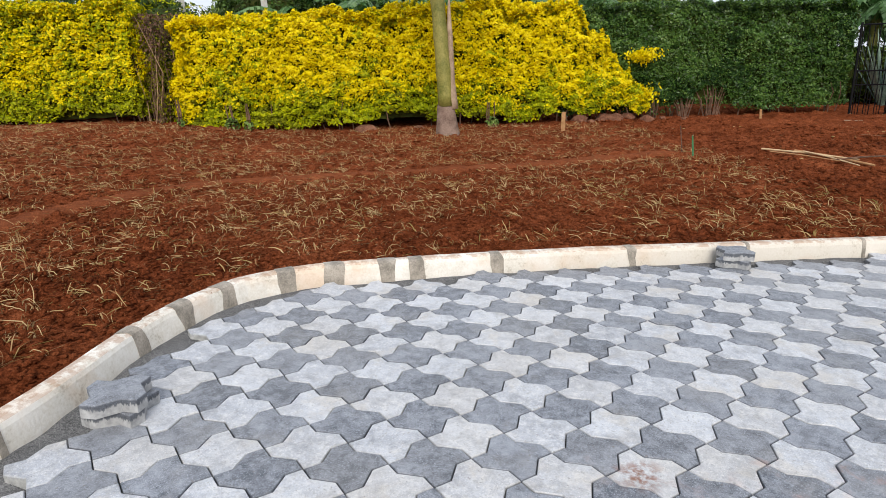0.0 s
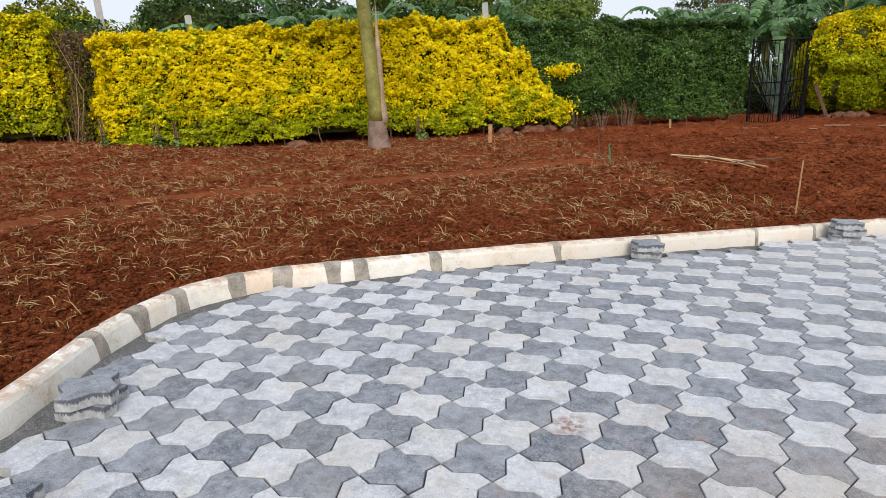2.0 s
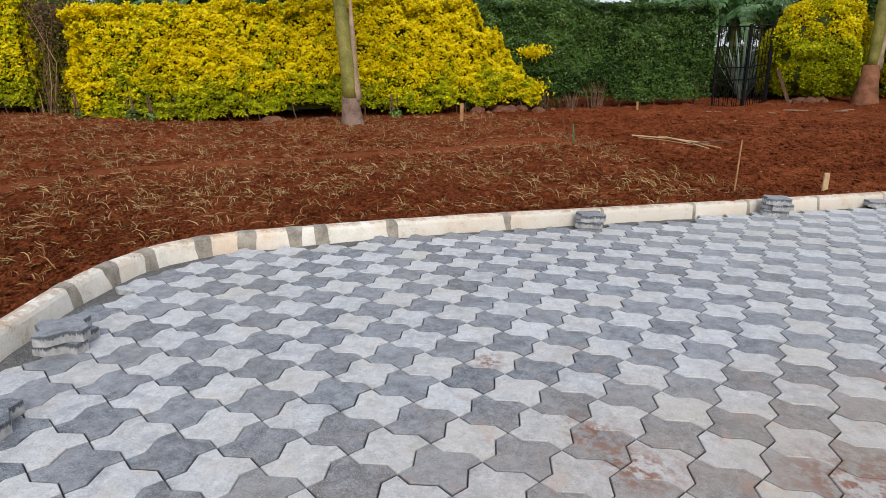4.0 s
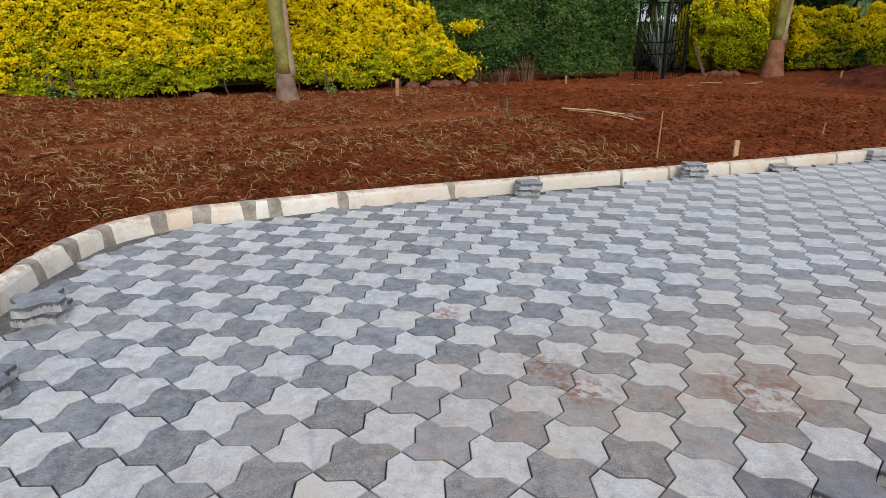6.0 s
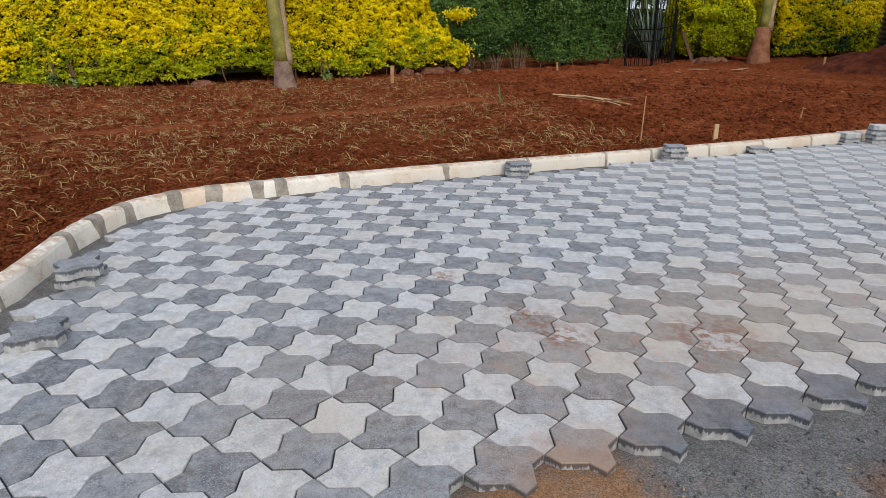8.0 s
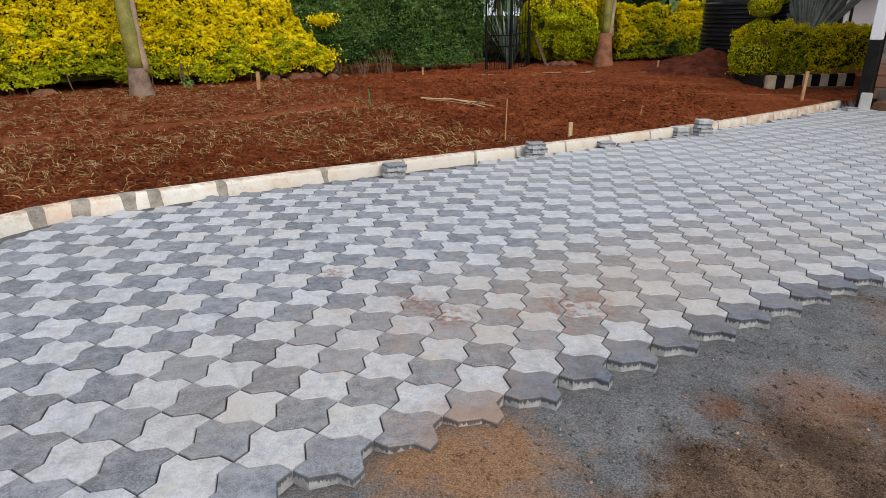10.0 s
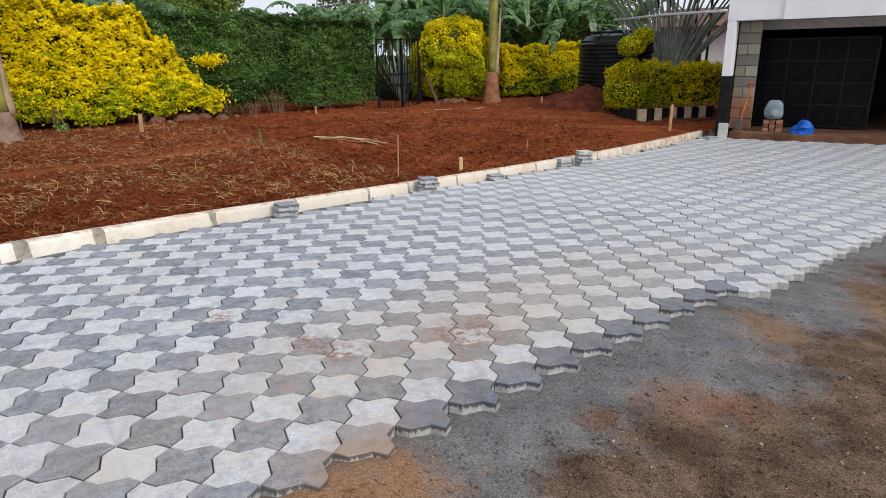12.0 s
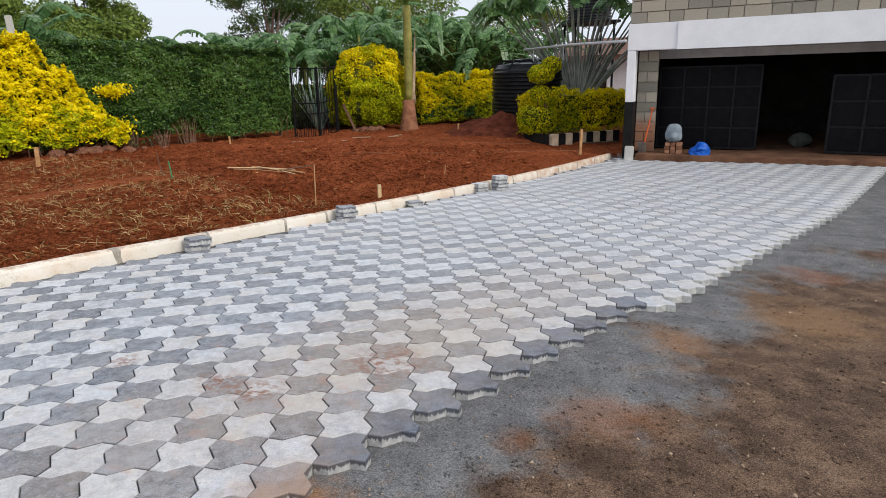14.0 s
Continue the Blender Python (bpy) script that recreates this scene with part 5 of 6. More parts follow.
def banana(x, y, h, seed):
    rng = random.Random(seed)
    root = thing("banana_plant", Matrix.Translation((x, y, -0.1)), "tall green banana plant with torn arching leaves", "banana plant", "bananas behind the hedge")
    part("stem", tube(bmesh.new(), [(0, 0, 0), (0.05, 0, h * 0.35), (0.02, 0.03, h * 0.62)], [0.15, 0.12, 0.08], 10), PALM_GREEN, root)
    for k in range(15):
        bm = bmesh.new()
        a = k * 2.4 + rng.uniform(-0.3, 0.3)
        out = Vector((math.cos(a), math.sin(a), 0))
        steep = rng.uniform(0.9, 2.3)
        big_leaf(bm, Vector((0.02, 0.02, h * rng.uniform(0.5, 0.62))), out, Vector((0, 0, steep)), rng.uniform(1.9, 2.8), rng.uniform(0.15, 0.24), rng, rng.uniform(0.5, 1.0))
        part("leaf", bm, BANANA_LEAF, root)


for k, (x, y, h) in enumerate(((-6.1, 23.8, 3.9), (-4.4, 22.2, 4.2), (-3.6, 24.4, 4.4), (-2.6, 21.4, 3.6), (-1.5, 21.2, 4.2), (-0.9, 23.8, 5.2), (0.4, 22.4, 5.4), (1.5, 24.9, 6.2), (3.1, 23.2, 5.6), (4.6, 25.7, 6.2), (5.4, 23.6, 4.6), (7.1, 28.4, 4.6), (-0.2, 20.9, 3.4), (1.9, 22.0, 4.2), (4.0, 24.0, 4.6), (6.6, 24.6, 4.4), (8.4, 26.2, 4.8), (5.0, 22.6, 4.0), (-5.2, 20.6, 3.4), (-9.4, 14.6, 4.2), (-10.6, 13.4, 4.4), (-11.9, 12.2, 4.3), (-8.2, 15.9, 4.3), (-13.2, 11.2, 4.0), (-12.6, 10.7, 3.5), (-11.2, 11.8, 3.6), (-10.0, 13.0, 3.4), (-8.9, 13.9, 3.5))):
    banana(x, y, h, 60 + k)

trav = thing("travellers_palm", Matrix.Translation((7.3, 17.3, -0.1)), "fan-shaped traveller's palm with long grey-green stalks", "palm tree")
rnd = random.Random(12)
view = Vector((-0.28, -0.96, 0)).normalized()
across = Vector((0.96, -0.28, 0))
part("trunk", tube(bmesh.new(), [(0, 0, 0), (0, 0, 0.9)], [0.22, 0.2], 12), BARK, trav)
for k in range(38):
    a = radians(-38 + 80 * k / 37 + rnd.uniform(-2, 2))
    d = across * math.sin(a) + Vector((0, 0, math.cos(a)))
    base = across * (0.16 * math.sin(a) * 1.2) + Vector((0, 0, 0.75)) + view * rnd.uniform(-0.06, 0.06)
    ln = rnd.uniform(2.7, 3.3)
    mid = base + d * ln * 0.55
    tip = base + d * ln + across * math.sin(a) * 0.35
    stalk = part("stalk", tube(bmesh.new(), [base, mid, tip], [0.06, 0.034, 0.02], 7), RAVENALA, trav)
    bm = bmesh.new()
    big_leaf(bm, tip, (across * math.sin(a) * 1.0 + view * rnd.uniform(-0.2, 0.2)).normalized() if abs(a) > 0.1 else view, Vector((0, 0, 1.1 + 0.8 * math.cos(a))), rnd.uniform(1.3, 1.8), 0.3, rnd, 0.8)
    part("leaf_blade", bm, BANANA_LEAF, stalk)


def tree(x, y, h, crown_r, leaf_mat, seed, label, count=17000, size=0.17, clumps=30, low=0.35):
    """A tapered trunk with limbs and a crown of leaf clumps with gaps."""
    rng = random.Random(seed)
    root = thing("tree", Matrix.Translation((x, y, -0.2)), label, "tree")
    part("trunk", tube(bmesh.new(), [(0, 0, 0), (0.15, 0.1, h * 0.35), (0.0, 0.1, h * 0.7)], [0.3, 0.22, 0.1], 10), BARK, root)
    pts, nrm = [], []
    g = np.random.default_rng(seed)
    for c in range(clumps):
        a, r = rng.uniform(0, math.tau), crown_r * math.sqrt(rng.uniform(0.05, 1))
        z = h * rng.uniform(low, 1.0)
        r *= math.sqrt(max(0.1, 1 - ((z / h - 0.62) / 0.45) ** 2))
        p = Vector((r * math.cos(a), r * math.sin(a), z))
        part("limb", tube(bmesh.new(), [(0.08, 0.08, h * rng.uniform(0.25, 0.5)), (p.x * 0.5, p.y * 0.5, p.z * 0.82), p], [0.08, 0.05, 0.02], 5), BARK, root)
        n = count // clumps
        d = g.normal(size=(n, 3))
        d /= np.linalg.norm(d, axis=1, keepdims=True)
        rad = crown_r * rng.uniform(0.22, 0.4) * g.random((n, 1)) ** 0.45
        pts.append(np.array(p) + d * rad * (1, 1, 0.7))
        nrm.append(d + (0, 0, 0.4))
    part("crown", leaf_cloud(np.concatenate(pts), np.concatenate(nrm), size, [leaf_mat], np.zeros(sum(len(q) for q in pts), int), 0.7, 0.5, seed), None, root)
    return root


for x, y, h, r, mat, lab in ((-6.2, 41.5, 8.2, 3.4, DARK_LEAF, "large dark-green tree in the distance"), (-18.0, 26.0, 6.0, 2.8, TREE_LEAF, "light-green spreading tree behind the hedge"), (-14.0, 30.0, 5.4, 3.0, TREE_LEAF, "light-green spreading tree behind the hedge"), (-24.0, 22.0, 6.6, 3.2, DARK_LEAF, "dark-green tree behind the hedge"), (-2.5, 46.0, 8.0, 4.4, DARK_LEAF, "tall dark-green tree beyond the bananas"), (11.5, 46.0, 8.0, 3.6, TREE_LEAF, "light-green tree beyond the house"), (-21.0, 15.5, 4.6, 2.4, TREE_LEAF, "light-green tree behind the yellow hedge"), (-17.0, 18.0, 4.4, 2.2, DARK_LEAF, "dark-green tree behind the yellow hedge"), (2.0, 33.0, 6.5, 4.0, TREE_LEAF, "light-green tree among the bananas"), (-12.3, 29.5, 6.4, 2.6, TREE_LEAF, "light-green spreading tree behind the hedge"), (-9.5, 22.5, 3.9, 2.2, TREE_LEAF, "low light-green tree behind the green hedge"), (-12.0, 21.0, 4.6, 2.2, TREE_LEAF, "low light-green tree behind the green hedge")):
    tree(x, y, h, r, mat, int(abs(x * 7 + y)), lab)


# ---- loose things on the soil and paving ----
def loose_paver(u, v, level, white, turn, label, group):
    ob = new("paver", PAVER_MESH[white])
    ob.matrix_world = Matrix.Translation(on_drive(u, v, 0.001 + (THICK + 0.001) * (level + 1))) @ TILT @ pose(0, 0, 0, 0, 0, turn)
    return tagged(ob, label, "paver", group)


STACKS = (
    (-1.99, 0.42, "gg", 30), (-1.53, -0.17, "g", 40), (-0.57, 4.39, "gg", 8), (0.86, 5.9, "ggg", 12),
    (3.33, 8.42, "gggw", 5), (2.98, 8.4, "gw", 20), (1.78, 7.0, "g", 4), (6.75, 12.05, "g", 10),
)
rnd = random.Random(21)
for u, v, kinds, turn in STACKS:
    for k, c in enumerate(kinds):
        tone = "white" if c == "w" else "grey"
        tail = "in a small stack by the kerb" if len(kinds) > 1 else "lying loose on the laid paving"
        loose_paver(u + rnd.uniform(-0.012, 0.012), v + rnd.uniform(-0.012, 0.012), k, c == "w", turn + rnd.uniform(-9, 9) + (14 if k == 1 else 0), f"loose {tone} wavy concrete paver {tail}", "loose pavers by the kerb")


def stake(x, y, h, r, material, label, lean=(0, 0), square=False):
    p = on_soil(x, y, -0.08)
    bm = bmesh.new()
    if square:
        box(bm, (2 * r, 1.2 * r, h + 0.08), pose(0, 0, (h + 0.08) / 2, lean[0], lean[1], 20), 0.004)
    else:
        tube(bm, [(0, 0, 0), (lean[0] * h / 2, lean[1] * h / 2 + 0.004, h / 2 + 0.04), (lean[0] * h, lean[1] * h, h + 0.08)], [r, r * 0.95, r * 0.8], 8)
    return solid("stake", bm, material, Matrix.Translation(p), label, "stake", "marker stakes")


stake(0.41, 6.45, 0.56, 0.0095, WOOD, "thin orange-brown cane stuck in the soil", (0.035, 0.0))
stake(1.28, 7.1, 0.2, 0.028, BAMBOO, "short pale wooden peg beside the kerb", (0, 0), True)
stake(6.1, 12.85, 0.62, 0.035, WOOD, "wooden stake near the garage", (0, 2), True)
stake(-5.66, 11.15, 0.38, 0.04, WOOD, "split wooden peg before the hedge", (0, 2), True)
stake(-2.5, 9.5, 0.3, 0.015, GREEN_PLASTIC, "short dull-green plastic peg", (-0.12, 0.0))
stake(-2.75, 9.75, 0.42, 0.01, TWIG, "thin dry twig stuck in the soil", (-0.15, 0.0))
stake(3.5, 16.6, 0.32, 0.025, WOOD, "small wooden peg by the soil heap", (0, 3), True)
stake(-2.74, 14.81, 0.2, 0.025, WOOD, "small wooden peg under the green hedge", (0, -3), True)
stake(2.45, 9.4, 0.2, 0.012, WOOD, "small wooden peg in the bare soil", (0.1, 0))


def string(a, b, name="string"):
    bm = bmesh.new()
    a, b = Vector(a), Vector(b)
    pts = [a.lerp(b, k / 8) - Vector((0, 0, 0.04 * math.sin(math.pi * k / 8))) for k in range(9)]
    tube(bm, [p - a for p in pts], 0.0025, 5)
    solid(name, bm, STRING, Matrix.Translation(a), "thin brown string stretched low over the soil", "string")


string(on_soil(-0.6, 12.4, 0.1), on_soil(6.1, 12.85, 0.12))
string(on_soil(1.0, 15.5, 0.08), on_soil(5.0, 13.6, 0.1))

# cut canes lying together
for k, (x0, y0, x1, y1, r) in enumerate(((-1.8, 10.15, -0.55, 9.75, 0.014), (-1.35, 10.2, -0.35, 9.6, 0.022), (-1.2, 10.0, -0.5, 9.35, 0.012), (-0.75, 9.55, -0.2, 10.0, 0.013), (-1.65, 10.0, -0.75, 9.45, 0.009))):
    bm = bmesh.new()
    a, b = on_soil(x0 + 0.12, y0 + 0.05, 0.035 + 0.01 * k), on_soil(x1 + 0.2, y1 + 0.1, 0.05 + 0.012 * k)
    tube(bm, [Vector((0, 0, 0)), (b - a) * 0.5 + Vector((0, 0, 0.012)), b - a], [r, r, r * 0.7], 8)
    solid("cane", bm, WOOD if k in (1, 4) else BAMBOO if k != 3 else TWIG, Matrix.Translation(a), "pale dry cane lying on the bare soil", "cane", "cut canes on the soil")

# a broken plank against the yellow shrub
bm = box_bm((0.08, 0.03, 1.15), pose(0, 0, 0.52, 0, 20, 0), 0.004)
solid("plank", roughen(bm, 0.008, 6), TWIG, Matrix.Translation(on_soil(0.62, 17.9, -0.05)) @ pose(0, 0, 0, 8, -42, 0), "weathered brown plank leaning under the shrub", "plank")

# stones under the shrub by the gate, and bits of wood on the soil before it
rnd = random.Random(33)
for k in range(9):
    bm = bmesh.new()
    bmesh.ops.create_icosphere(bm, subdivisions=2, radius=1.0)
    roughen(bm, 0.35, 1.1, k * 2.9 + 50)
    w = rnd.uniform(0.08, 0.2)
    for v in bm.verts:
        v.co = Vector((v.co.x * w * 1.2, v.co.y * w, v.co.z * w * 0.75))
    solid("rock", bm, ROCK, Matrix.Translation(on_soil(rnd.uniform(-0.05, 1.25), rnd.uniform(17.85, 18.2), w * 0.1)) @ pose(0, 0, 0, 0, 0, rnd.uniform(0, 180)), "rough brown field stone under the yellow shrub", "rock", "stones under the shrub")
for x, y, ln, turn in ((0.65, 15.9, 0.75, 8), (1.55, 16.1, 0.5, 40), (1.7, 16.4, 0.35, 15), (0.2, 15.2, 0.3, -20), (-1.0, 14.9, 0.45, 12)):
    bm = roughen(box_bm((ln * 0.7, 0.028, 0.018), None, 0.003), 0.02, 5, ln * 9)
    solid("wood_scrap", bm, PALM_HUSK, Matrix.Translation(on_soil(x, y, 0.025)) @ pose(0, 0, 0, 0, 0, turn), "pale splintered wood scrap lying on the red soil", "wood scrap", "wood scraps by the gate")
PLANK_A, PLANK_B = on_soil(6.7, 14.6, 0.03), on_soil(7.85, 15.0, 0.05)
bm = box_bm(((PLANK_B - PLANK_A).length, 0.12, 0.035), None, 0.004)
solid("plank", roughen(bm, 0.006, 6), TWIG, Matrix.Translation((PLANK_A + PLANK_B) / 2) @ (PLANK_B - PLANK_A).to_track_quat("X", "Z").to_matrix().to_4x4(), "weathered brown plank lying before the kerbed bed", "plank")

# a sisal with upright blades beyond the gate
sisal = thing("sisal_plant", Matrix.Translation(on_soil(-0.85, 19.2, -0.05)), "blue-green sisal with stiff upright leaves beyond the gate", "sisal plant")
rnd = random.Random(44)
for k in range(34):
    a, tilt, ln = k * 2.4, rnd.uniform(0.05, 0.6), rnd.uniform(1.3, 2.1)
    out = Vector((math.cos(a), math.sin(a), 0))
    pts = [out * (0.08 + ln * t * math.sin(tilt)) + Vector((0, 0, ln * t * math.cos(tilt))) for t in (0, 0.3, 0.65, 1.0)]
    bm = bmesh.new()
    blade(bm, pts, [0.04, 0.055, 0.04, 0.004], Vector((0, 0, 1)).cross(out), 0.35)
    part("leaf", bm, SISAL, sisal)

# stones along the foot of the hedge
rnd = random.Random(17)
for k in range(17):
    s = rnd.choice((rnd.uniform(-3.2, 0.8), rnd.uniform(1.2, 6.5), rnd.uniform(3.5, 6.8)))
    p = np.array([HEDGE0.x, HEDGE0.y]) + HD * s + HN * rnd.uniform(0.1, 0.75)
    bm = bmesh.new()
    bmesh.ops.create_icosphere(bm, subdivisions=2, radius=1.0)
    roughen(bm, 0.35, 1.1, k * 3.7)
    w = 0.06 + 0.17 * rnd.random() ** 1.5
    for v in bm.verts:
        v.co = Vector((v.co.x * w * 1.2, v.co.y * w, v.co.z * w * 0.75))
    solid("rock", bm, ROCK, Matrix.Translation(on_soil(p[0], p[1], w * 0.02)) @ pose(0, 0, 0, 0, 0, rnd.uniform(0, 180)), "rough brown field stone at the hedge's foot", "rock", "stones under the hedge")

# fence posts behind the yellow hedge
for s, h in ((-9.5, 3.3), (-5.0, 3.9), (-3.0, 3.2), (4.3, 3.3)):
    p = np.array([HEDGE0.x, HEDGE0.y]) + HD * s - HN * 1.3
    solid("fence_post", roughen(box_bm((0.13, 0.11, h), Matrix.Translation((0, 0, h / 2 - 0.2)) @ pose(0, 0, 0, 0, -2, 0), 0.012), 0.006, 6, s), SOFFIT, Matrix.Translation((p[0], p[1], 0.1)), "pale weathered concrete fence post behind the hedge", "fence post", "fence posts")
# weeds at the hedge's foot
for k, (s, r) in enumerate(((-4.7, 0.1), (-3.55, 0.19), (-3.2, 0.13), (2.3, 0.16))):
    p = np.array([HEDGE0.x, HEDGE0.y]) + HD * s + HN * 0.62
    bush("weed", on_soil(p[0], p[1], -0.03), (r, r * 0.7, r * 0.85), int(900 * r), 0.085, [WEED_LEAF, GREEN_LEAF], green_pick, 90 + k, "pale green weed at the hedge's foot", 2.0, "weed", 0.0, 3)

# bare twiggy shrub in the hedge's gap
p = np.array([HEDGE0.x, HEDGE0.y]) + HD * -5.35 - HN * 0.15
dry = thing("dry_shrub", Matrix.Translation((*p, 0.3)), "half-bare brown shrub in the gap of the hedge", "shrub")
rnd = random.Random(9)
for k in range(46):
    a, b = rnd.uniform(-0.6, 0.6), rnd.uniform(-0.45, 0.3)
    h = rnd.uniform(1.2, 2.4)
    part("twig", tube(bmesh.new(), [(a * 0.6, b, 0), (a + rnd.uniform(-0.25, 0.25), b, h * rnd.uniform(0.3, 0.6)), (a * 1.2 + rnd.uniform(-0.4, 0.4), b + rnd.uniform(-0.2, 0.2), h)], [0.013, 0.009, 0.003], 4), DRY_STEM if k % 2 else TWIG, dry)
g = np.random.default_rng(9)
pts = np.stack([g.uniform(-0.6, 0.6, 8000), g.uniform(-0.4, 0.5, 8000), 2.4 * g.random(8000) ** 0.8], 1)
part("leaves", leaf_cloud(pts, g.normal(size=(8000, 3)) + (0, 0, 0.5), 0.06, [OLIVE_LEAF, TWIG], (g.random(8000) < 0.25 + 0.6 * step(1.2, 2.0, pts[:, 2])).astype(int), 0.8, 0.5, 9), None, dry)
# a yellow spray that grows out of the green hedge
for s, z, n, r in ((5.78, 1.45, 620, 0.16), (5.75, 0.6, 520, 0.2)):
    p = np.array([HEDGE0.x, HEDGE0.y]) + HD * s + HN * 0.2
    spray = thing("yellow_spray", Matrix.Translation((*p, z)), "yellow shoots growing out of the green hedge", "shrub")
    pts = g.normal(size=(n, 3)) * (r, 0.12, r * 0.45)
    part("leaves", leaf_cloud(pts, pts + (0, -0.3, 0.4), 0.08, [YELLOW_LEAF], np.zeros(n, int), 0.8, 0.55, 4), None, spray)
    part("twig", tube(bmesh.new(), [(0, 0.4, -0.2), (0, 0.1, 0), (0.1, 0, 0.05)], [0.012, 0.008, 0.005], 5), TWIG, spray)


# ---- planted grass tufts, clods and grit ----
def tufts(n, seed):
    rng = np.random.default_rng(seed)
    x = rng.uniform(-17, 3.2, n * 5)
    y = rng.uniform(-1.5, 13.5, n * 5)
    off = kerb_offset(x, y)[0]
    front = (x - HEDGE0.x) * HN[0] + (y - HEDGE0.y) * HN[1]
    edge = x + 0.93 * y + 0.9 * fbm(x, y, 0.5, 2, 77)
    ok = (off > 0.22) & (front > 0.7) & (edge < 6.7) & (fbm(x, y, 1.1, 2, 78) > -0.4) & (ridge_near(x, y) < 0.3)
    x, y = x[ok][:n], y[ok][:n]
    z = soil_z(x, y)
    vs, fs = [], []
    for px, py, pz in zip(x, y, z):
        a0 = rng.uniform(0, math.tau)
        for _ in range(rng.integers(1, 6)):
            a = a0 + rng.normal() * 1.3
            ln = 0.03 + 0.14 * rng.random() ** 1.6
            c, s = math.cos(a), math.sin(a)
            w = 0.0013 + 0.0034 * rng.random() ** 1.6
            rise = 0.006 + 0.075 * rng.random() ** 2.4
            bend = rng.normal() * 0.013
            bx, by = px + rng.normal() * 0.012, py + rng.normal() * 0.012
            n0 = len(vs)
            for t, ww, hh in ((0, 0.8, -0.006), (0.35, 1.1, rise * 0.7), (0.7, 0.9, rise), (1, 0.15, rise * rng.uniform(0.4, 1.5))):
                qx, qy = bx + c * ln * t - s * bend * t * t * 4, by + s * ln * t + c * bend * t * t * 4
                vs += [(qx - s * w * ww, qy + c * w * ww, pz + hh + 0.007), (qx + s * w * ww, qy - c * w * ww, pz + hh + 0.01)]
            fs += [(n0 + 2 * k, n0 + 2 * k + 1, n0 + 2 * k + 3, n0 + 2 * k + 2) for k in range(3)]
    ob = new("grass_tufts", mesh_of("grass_tufts", vs, fs, STRAW))
    return tagged(ob, "dry and green grass sprigs planted in the red soil", "grass", kind="stuff")


tufts(8600, 31)


def lumps(name, n, seed, where, size, material, label, flat=0.5):
    """Scattered small lumps, each an eight-sided crumb."""
    rng = np.random.default_rng(seed)
    x, y, z = where(rng, n)
    n = len(x)
    r = size[0] + (size[1] - size[0]) * rng.random(n) ** 3
    base = np.array([(1, 0, 0), (-1, 0, 0), (0, 1, 0), (0, -1, 0), (0, 0, 1), (0, 0, -1)], float)
    v = base[None] * (1 + 0.5 * rng.uniform(-1, 1, (n, 6, 1))) + 0.35 * rng.normal(size=(n, 6, 3))
    v = v * r[:, None, None] * np.array([1, 1, flat]) + np.stack([x, y, z + r * 0.25], 1)[:, None]
    tri = np.array([(0, 2, 4), (2, 1, 4), (1, 3, 4), (3, 0, 4), (2, 0, 5), (1, 2, 5), (3, 1, 5), (0, 3, 5)])
    f = (np.arange(n)[:, None, None] * 6 + tri[None]).reshape(-1, 3)
    ob = new(name, mesh_of(name, v.reshape(-1, 3), f, material))
    return tagged(ob, label, name.replace("_", " "), kind="stuff")


def over_soil(rng, n):
    x, y = rng.uniform(-13, 4.5, n * 4), rng.uniform(-2, 14, n * 4)
    near = rng.random(n * 4) < np.clip(3.2 / np.hypot(x + 1, y - 1), 0, 1) ** 1.7
    ok = (kerb_offset(x, y)[0] > 0.14) & near & (ridge_near(x, y) < 0.4)
    x, y = x[ok][:n], y[ok][:n]
    return x, y, soil_z(x, y)


def over_bed(rng, n):
    x, y = rng.uniform(0.2, 8, n * 4), rng.uniform(-3, 5, n * 4)
    near = rng.random(n * 4) < np.clip(1.6 / np.hypot(x - 1.4, y + 1.5), 0, 1) ** 1.2
    ok = (x - y > 1.15) & near
    x, y = x[ok][:n], y[ok][:n]
    return x, y, bed_z(x, y)


def over_kerb(rng, n):
    s = rng.uniform(4.5, 12.5, n)
    o = 0.13 - 0.1 * rng.random(n) ** 2
    p = [kerb_at(k) for k in s]
    x = np.array([q[0] - d[1] * w for (q, d), w in zip(p, o)])
    y = np.array([q[1] + d[0] * w for (q, d), w in zip(p, o)])
    return x, y, drive_z(x, y) + 0.099


lumps("soil_clods", 190000, 41, over_soil, (0.003, 0.03), SOIL, "crumbs and clods of red soil")
def over_bare(rng, n):
    x, y = rng.uniform(-4.5, 6, n * 3), rng.uniform(5.5, 17.5, n * 3)
    ok = (kerb_offset(x, y)[0] > 0.16) & (x + 0.93 * y > 6.2) & (fbm(x, y, 0.8, 3, 91) > -0.25)
    x, y = x[ok][:n], y[ok][:n]
    return x, y, soil_z(x, y)


def over_all(rng, n):
    x, y = rng.uniform(-13, 4.5, n * 4), rng.uniform(-2, 14, n * 4)
    front = (x - HEDGE0.x) * HN[0] + (y - HEDGE0.y) * HN[1]
    ok = (kerb_offset(x, y)[0] > 0.2) & (front > 0.3) & (ridge_near(x, y) < 0.3)
    x, y = x[ok][:n], y[ok][:n]
    return x, y, soil_z(x, y)


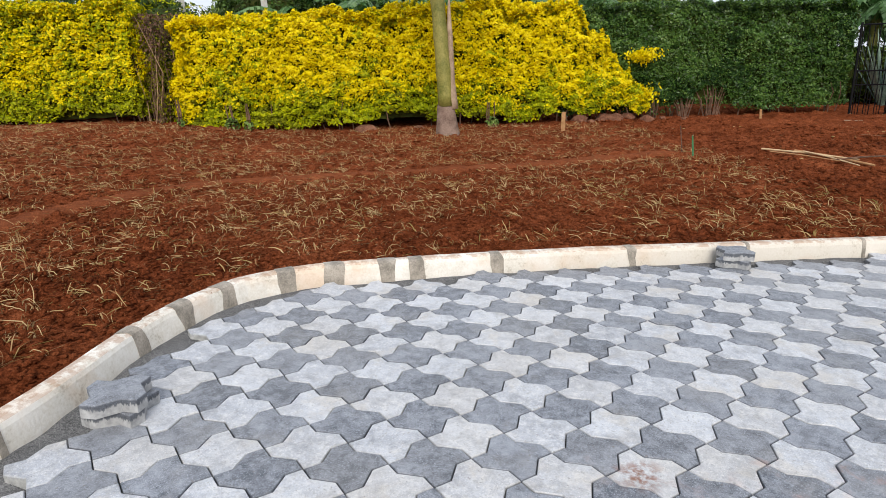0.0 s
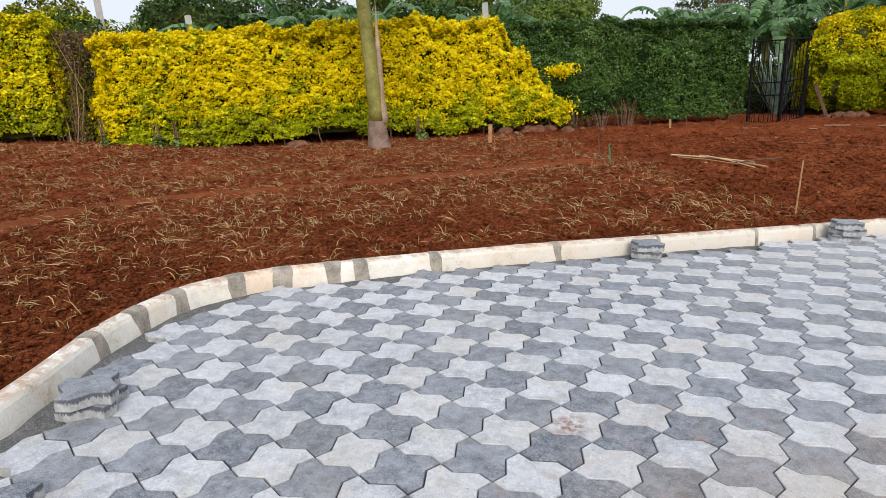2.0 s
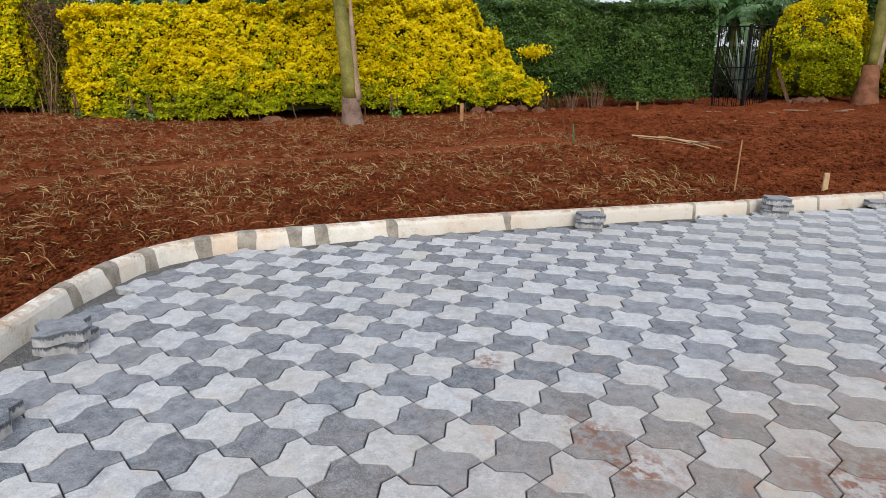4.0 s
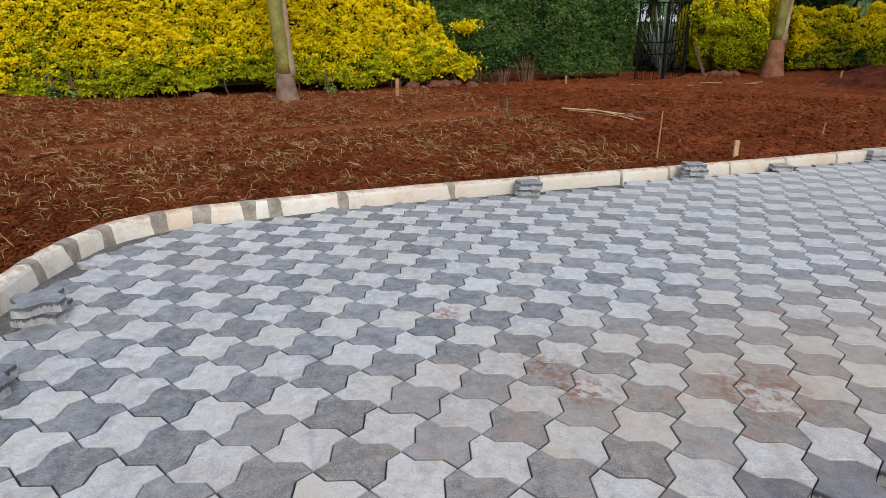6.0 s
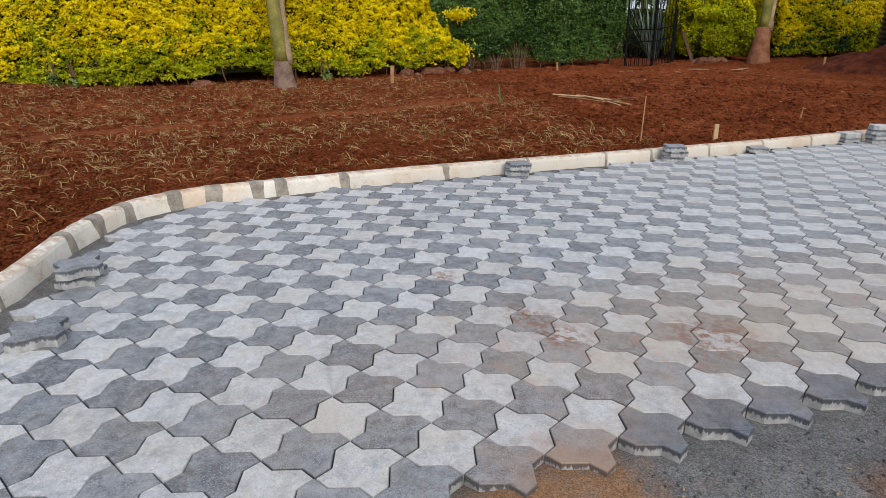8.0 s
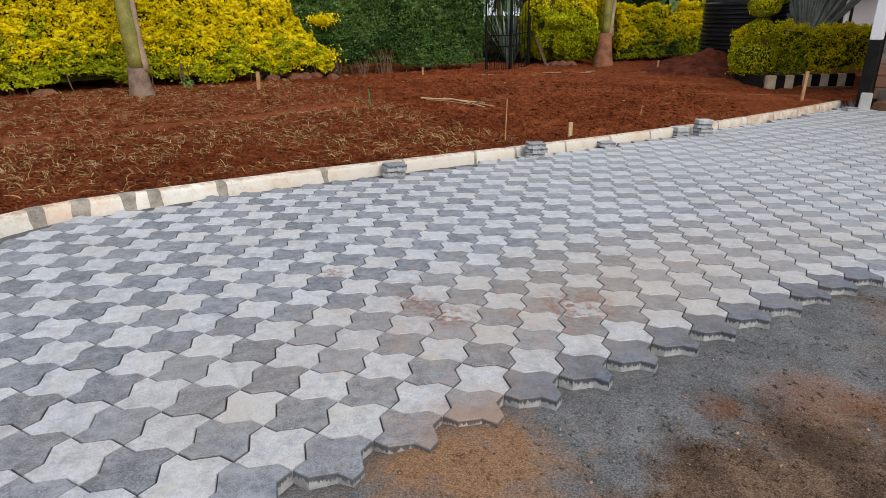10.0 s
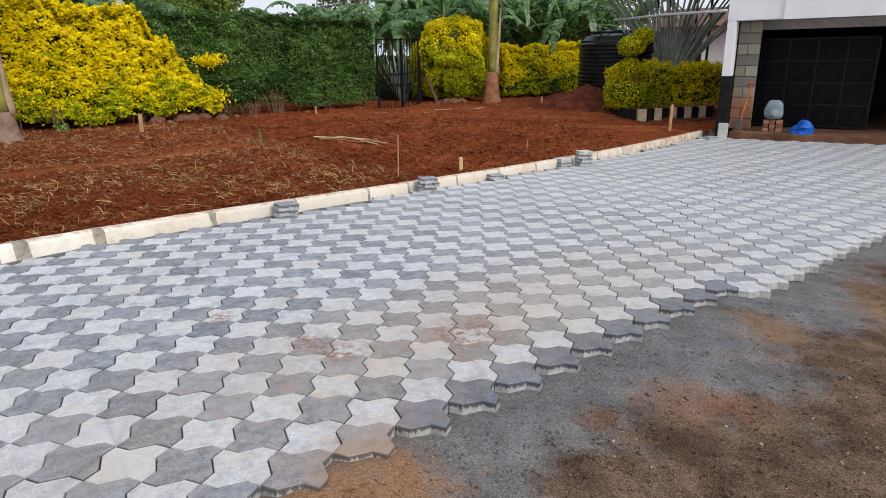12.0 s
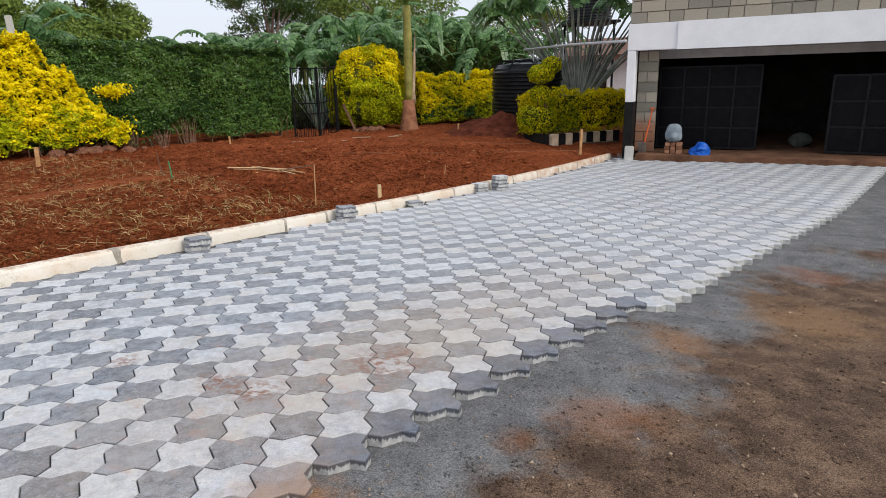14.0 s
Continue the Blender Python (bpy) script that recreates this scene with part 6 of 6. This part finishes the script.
lumps("large_clods", 15000, 42, over_all, (0.012, 0.05), SOIL, "larger broken lumps of red soil", 0.65)
lumps("dug_clods", 5000, 49, over_bare, (0.005, 0.03), SOIL, "lumps of dug red soil on the bare ground", 0.6)
lumps("dry_debris", 900, 51, over_bare, (0.006, 0.03), STRAW, "bits of dry leaf and straw on the bare ground", 0.3)
lumps("kerb_crumbs", 1600, 45, over_kerb, (0.0015, 0.009), SOIL, "soil crumbs spilt on the kerb")
lumps("grit", 26000, 43, over_bed, (0.0015, 0.011), BEDDING, "loose grit and small stones on the stone dust")


# dense dark growth behind the hedge's gap and the gate
bush("dark_shrub", (-15.0, 7.9, 0.2), (1.5, 1.1, 1.5), 8000, 0.09, [DARK_LEAF, LIME_LEAF], green_pick, 71, "dark-green shrub behind the gap in the hedge", 2.6)
bush("dark_shrub", (-1.6, 20.6, -0.1), (2.4, 0.8, 0.8), 9000, 0.1, [TREE_LEAF, DARK_LEAF], green_pick, 73, "dark-green shrub beyond the gate", 2.4)
bush("dark_shrub", (1.2, 21.6, -0.1), (1.8, 1.0, 1.5), 9000, 0.12, [DARK_LEAF, GREEN_LEAF], green_pick, 75, "dark-green undergrowth beneath the bananas", 2.4)
bush("dark_shrub", (4.6, 23.2, -0.1), (2.2, 1.0, 1.7), 9000, 0.12, [DARK_LEAF, GREEN_LEAF], green_pick, 77, "dark-green undergrowth beneath the bananas", 2.4)
bush("dark_shrub", (-4.8, 20.6, -0.1), (2.4, 1.0, 1.5), 9000, 0.12, [DARK_LEAF, GREEN_LEAF], green_pick, 79, "dark-green undergrowth behind the green hedge", 2.4)
bush("light_shrub", (-9.3, 19.2, 0.0), (2.6, 1.1, 1.75), 11000, 0.11, [TREE_LEAF, GREEN_LEAF], green_pick, 81, "light-green shrub growing above the green hedge", 2.3)
for k, (s, high, mats) in enumerate(((-9.2, 1.75, [DARK_LEAF, TREE_LEAF]), (-7.0, 1.8, [OLIVE_LEAF, DARK_LEAF]), (-3.3, 1.85, [DARK_LEAF, GREEN_LEAF]), (-0.6, 1.6, [GREEN_LEAF, DARK_LEAF]), (2.4, 1.55, [DARK_LEAF, GREEN_LEAF]))):
    p = np.array([HEDGE0.x, HEDGE0.y]) + HD * s - HN * 2.9
    bush("dark_shrub", (p[0], p[1], 0.1), (1.7, 1.2, high), 17000, 0.12, mats, green_pick, 101 + k, "dark shrub growing behind the yellow hedge", 2.3, lump=0.4)
lumps("pebbles", 1700, 47, over_bed, (0.002, 0.012), PALM_HUSK, "pale pebbles and bits of dry leaf on the earth", 0.6)


# ---- the laid field, last ----
pavement = thing("pavement", Matrix(), "driveway of interlocking white and grey wavy concrete pavers", "pavement", kind="structure")
ALL = laid()
order = sorted(ALL, key=lambda q: math.hypot(q[2] + 0.1, q[3] - 0.9))
for i, m, u, v in order[:300]:
    r = random.Random(i * 977 + m)
    lift_by, ax, ay = r.uniform(-0.0025, 0.0025), r.uniform(-0.009, 0.009), r.uniform(-0.009, 0.009)
    at = on_drive(u, v + float(drift(u)), lift_by)
    shape = PV.copy()
    shape[:, 1] += drift(u + PV[:, 0]) - drift(u)
    shape[:, 2] += drive_z(at.x + shape[:, 0], at.y + shape[:, 1]) - drive_z(at.x, at.y) + ax * PV[:, 0] + ay * PV[:, 1]
    ob = new("paver", paver_mesh("paver", WHITE_PAVER if (i + m) % 2 == 1 else GREY_PAVER, shape, newly_laid(i, m)))
    ob.parent = pavement
    ob.matrix_local = Matrix.Translation(at)
for white in (True, False):
    vs, fs, ds, ns = [], [], [], []
    for i, m, u, v in order[300:]:
        if ((i + m) % 2 == 1) != white:
            continue
        r = random.Random(i * 977 + m)
        ax, ay = r.uniform(-0.009, 0.009), r.uniform(-0.009, 0.009)
        y = v + PV[:, 1] + drift(u + PV[:, 0])
        z = drive_z(u + PV[:, 0], y) + PV[:, 2] + r.uniform(-0.0025, 0.0025) + ax * PV[:, 0] + ay * PV[:, 1]
        n0 = 36 * len(vs)
        vs.append(np.stack([u + PV[:, 0], y, z], 1))
        fs += [tuple(n0 + k for k in f) for f in PF]
        ds.append(np.repeat([0.0, 0.004, THICK], 12))
        ns.append(np.full(36, newly_laid(i, m)))
    me = bpy.data.meshes.new("far_pavers")
    me.from_pydata(np.concatenate(vs).tolist(), [], fs)
    me.materials.append(WHITE_PAVER if white else GREY_PAVER)
    me.attributes.new("depth", "FLOAT", "POINT").data.foreach_set("value", np.concatenate(ds).astype(np.float32))
    me.attributes.new("fresh", "FLOAT", "POINT").data.foreach_set("value", np.concatenate(ns).astype(np.float32))
    me.update()
    ob = new("paver_field", me)
    ob.parent = pavement
    tagged(ob, "white pavers" if white else "grey pavers", kind="stuff")
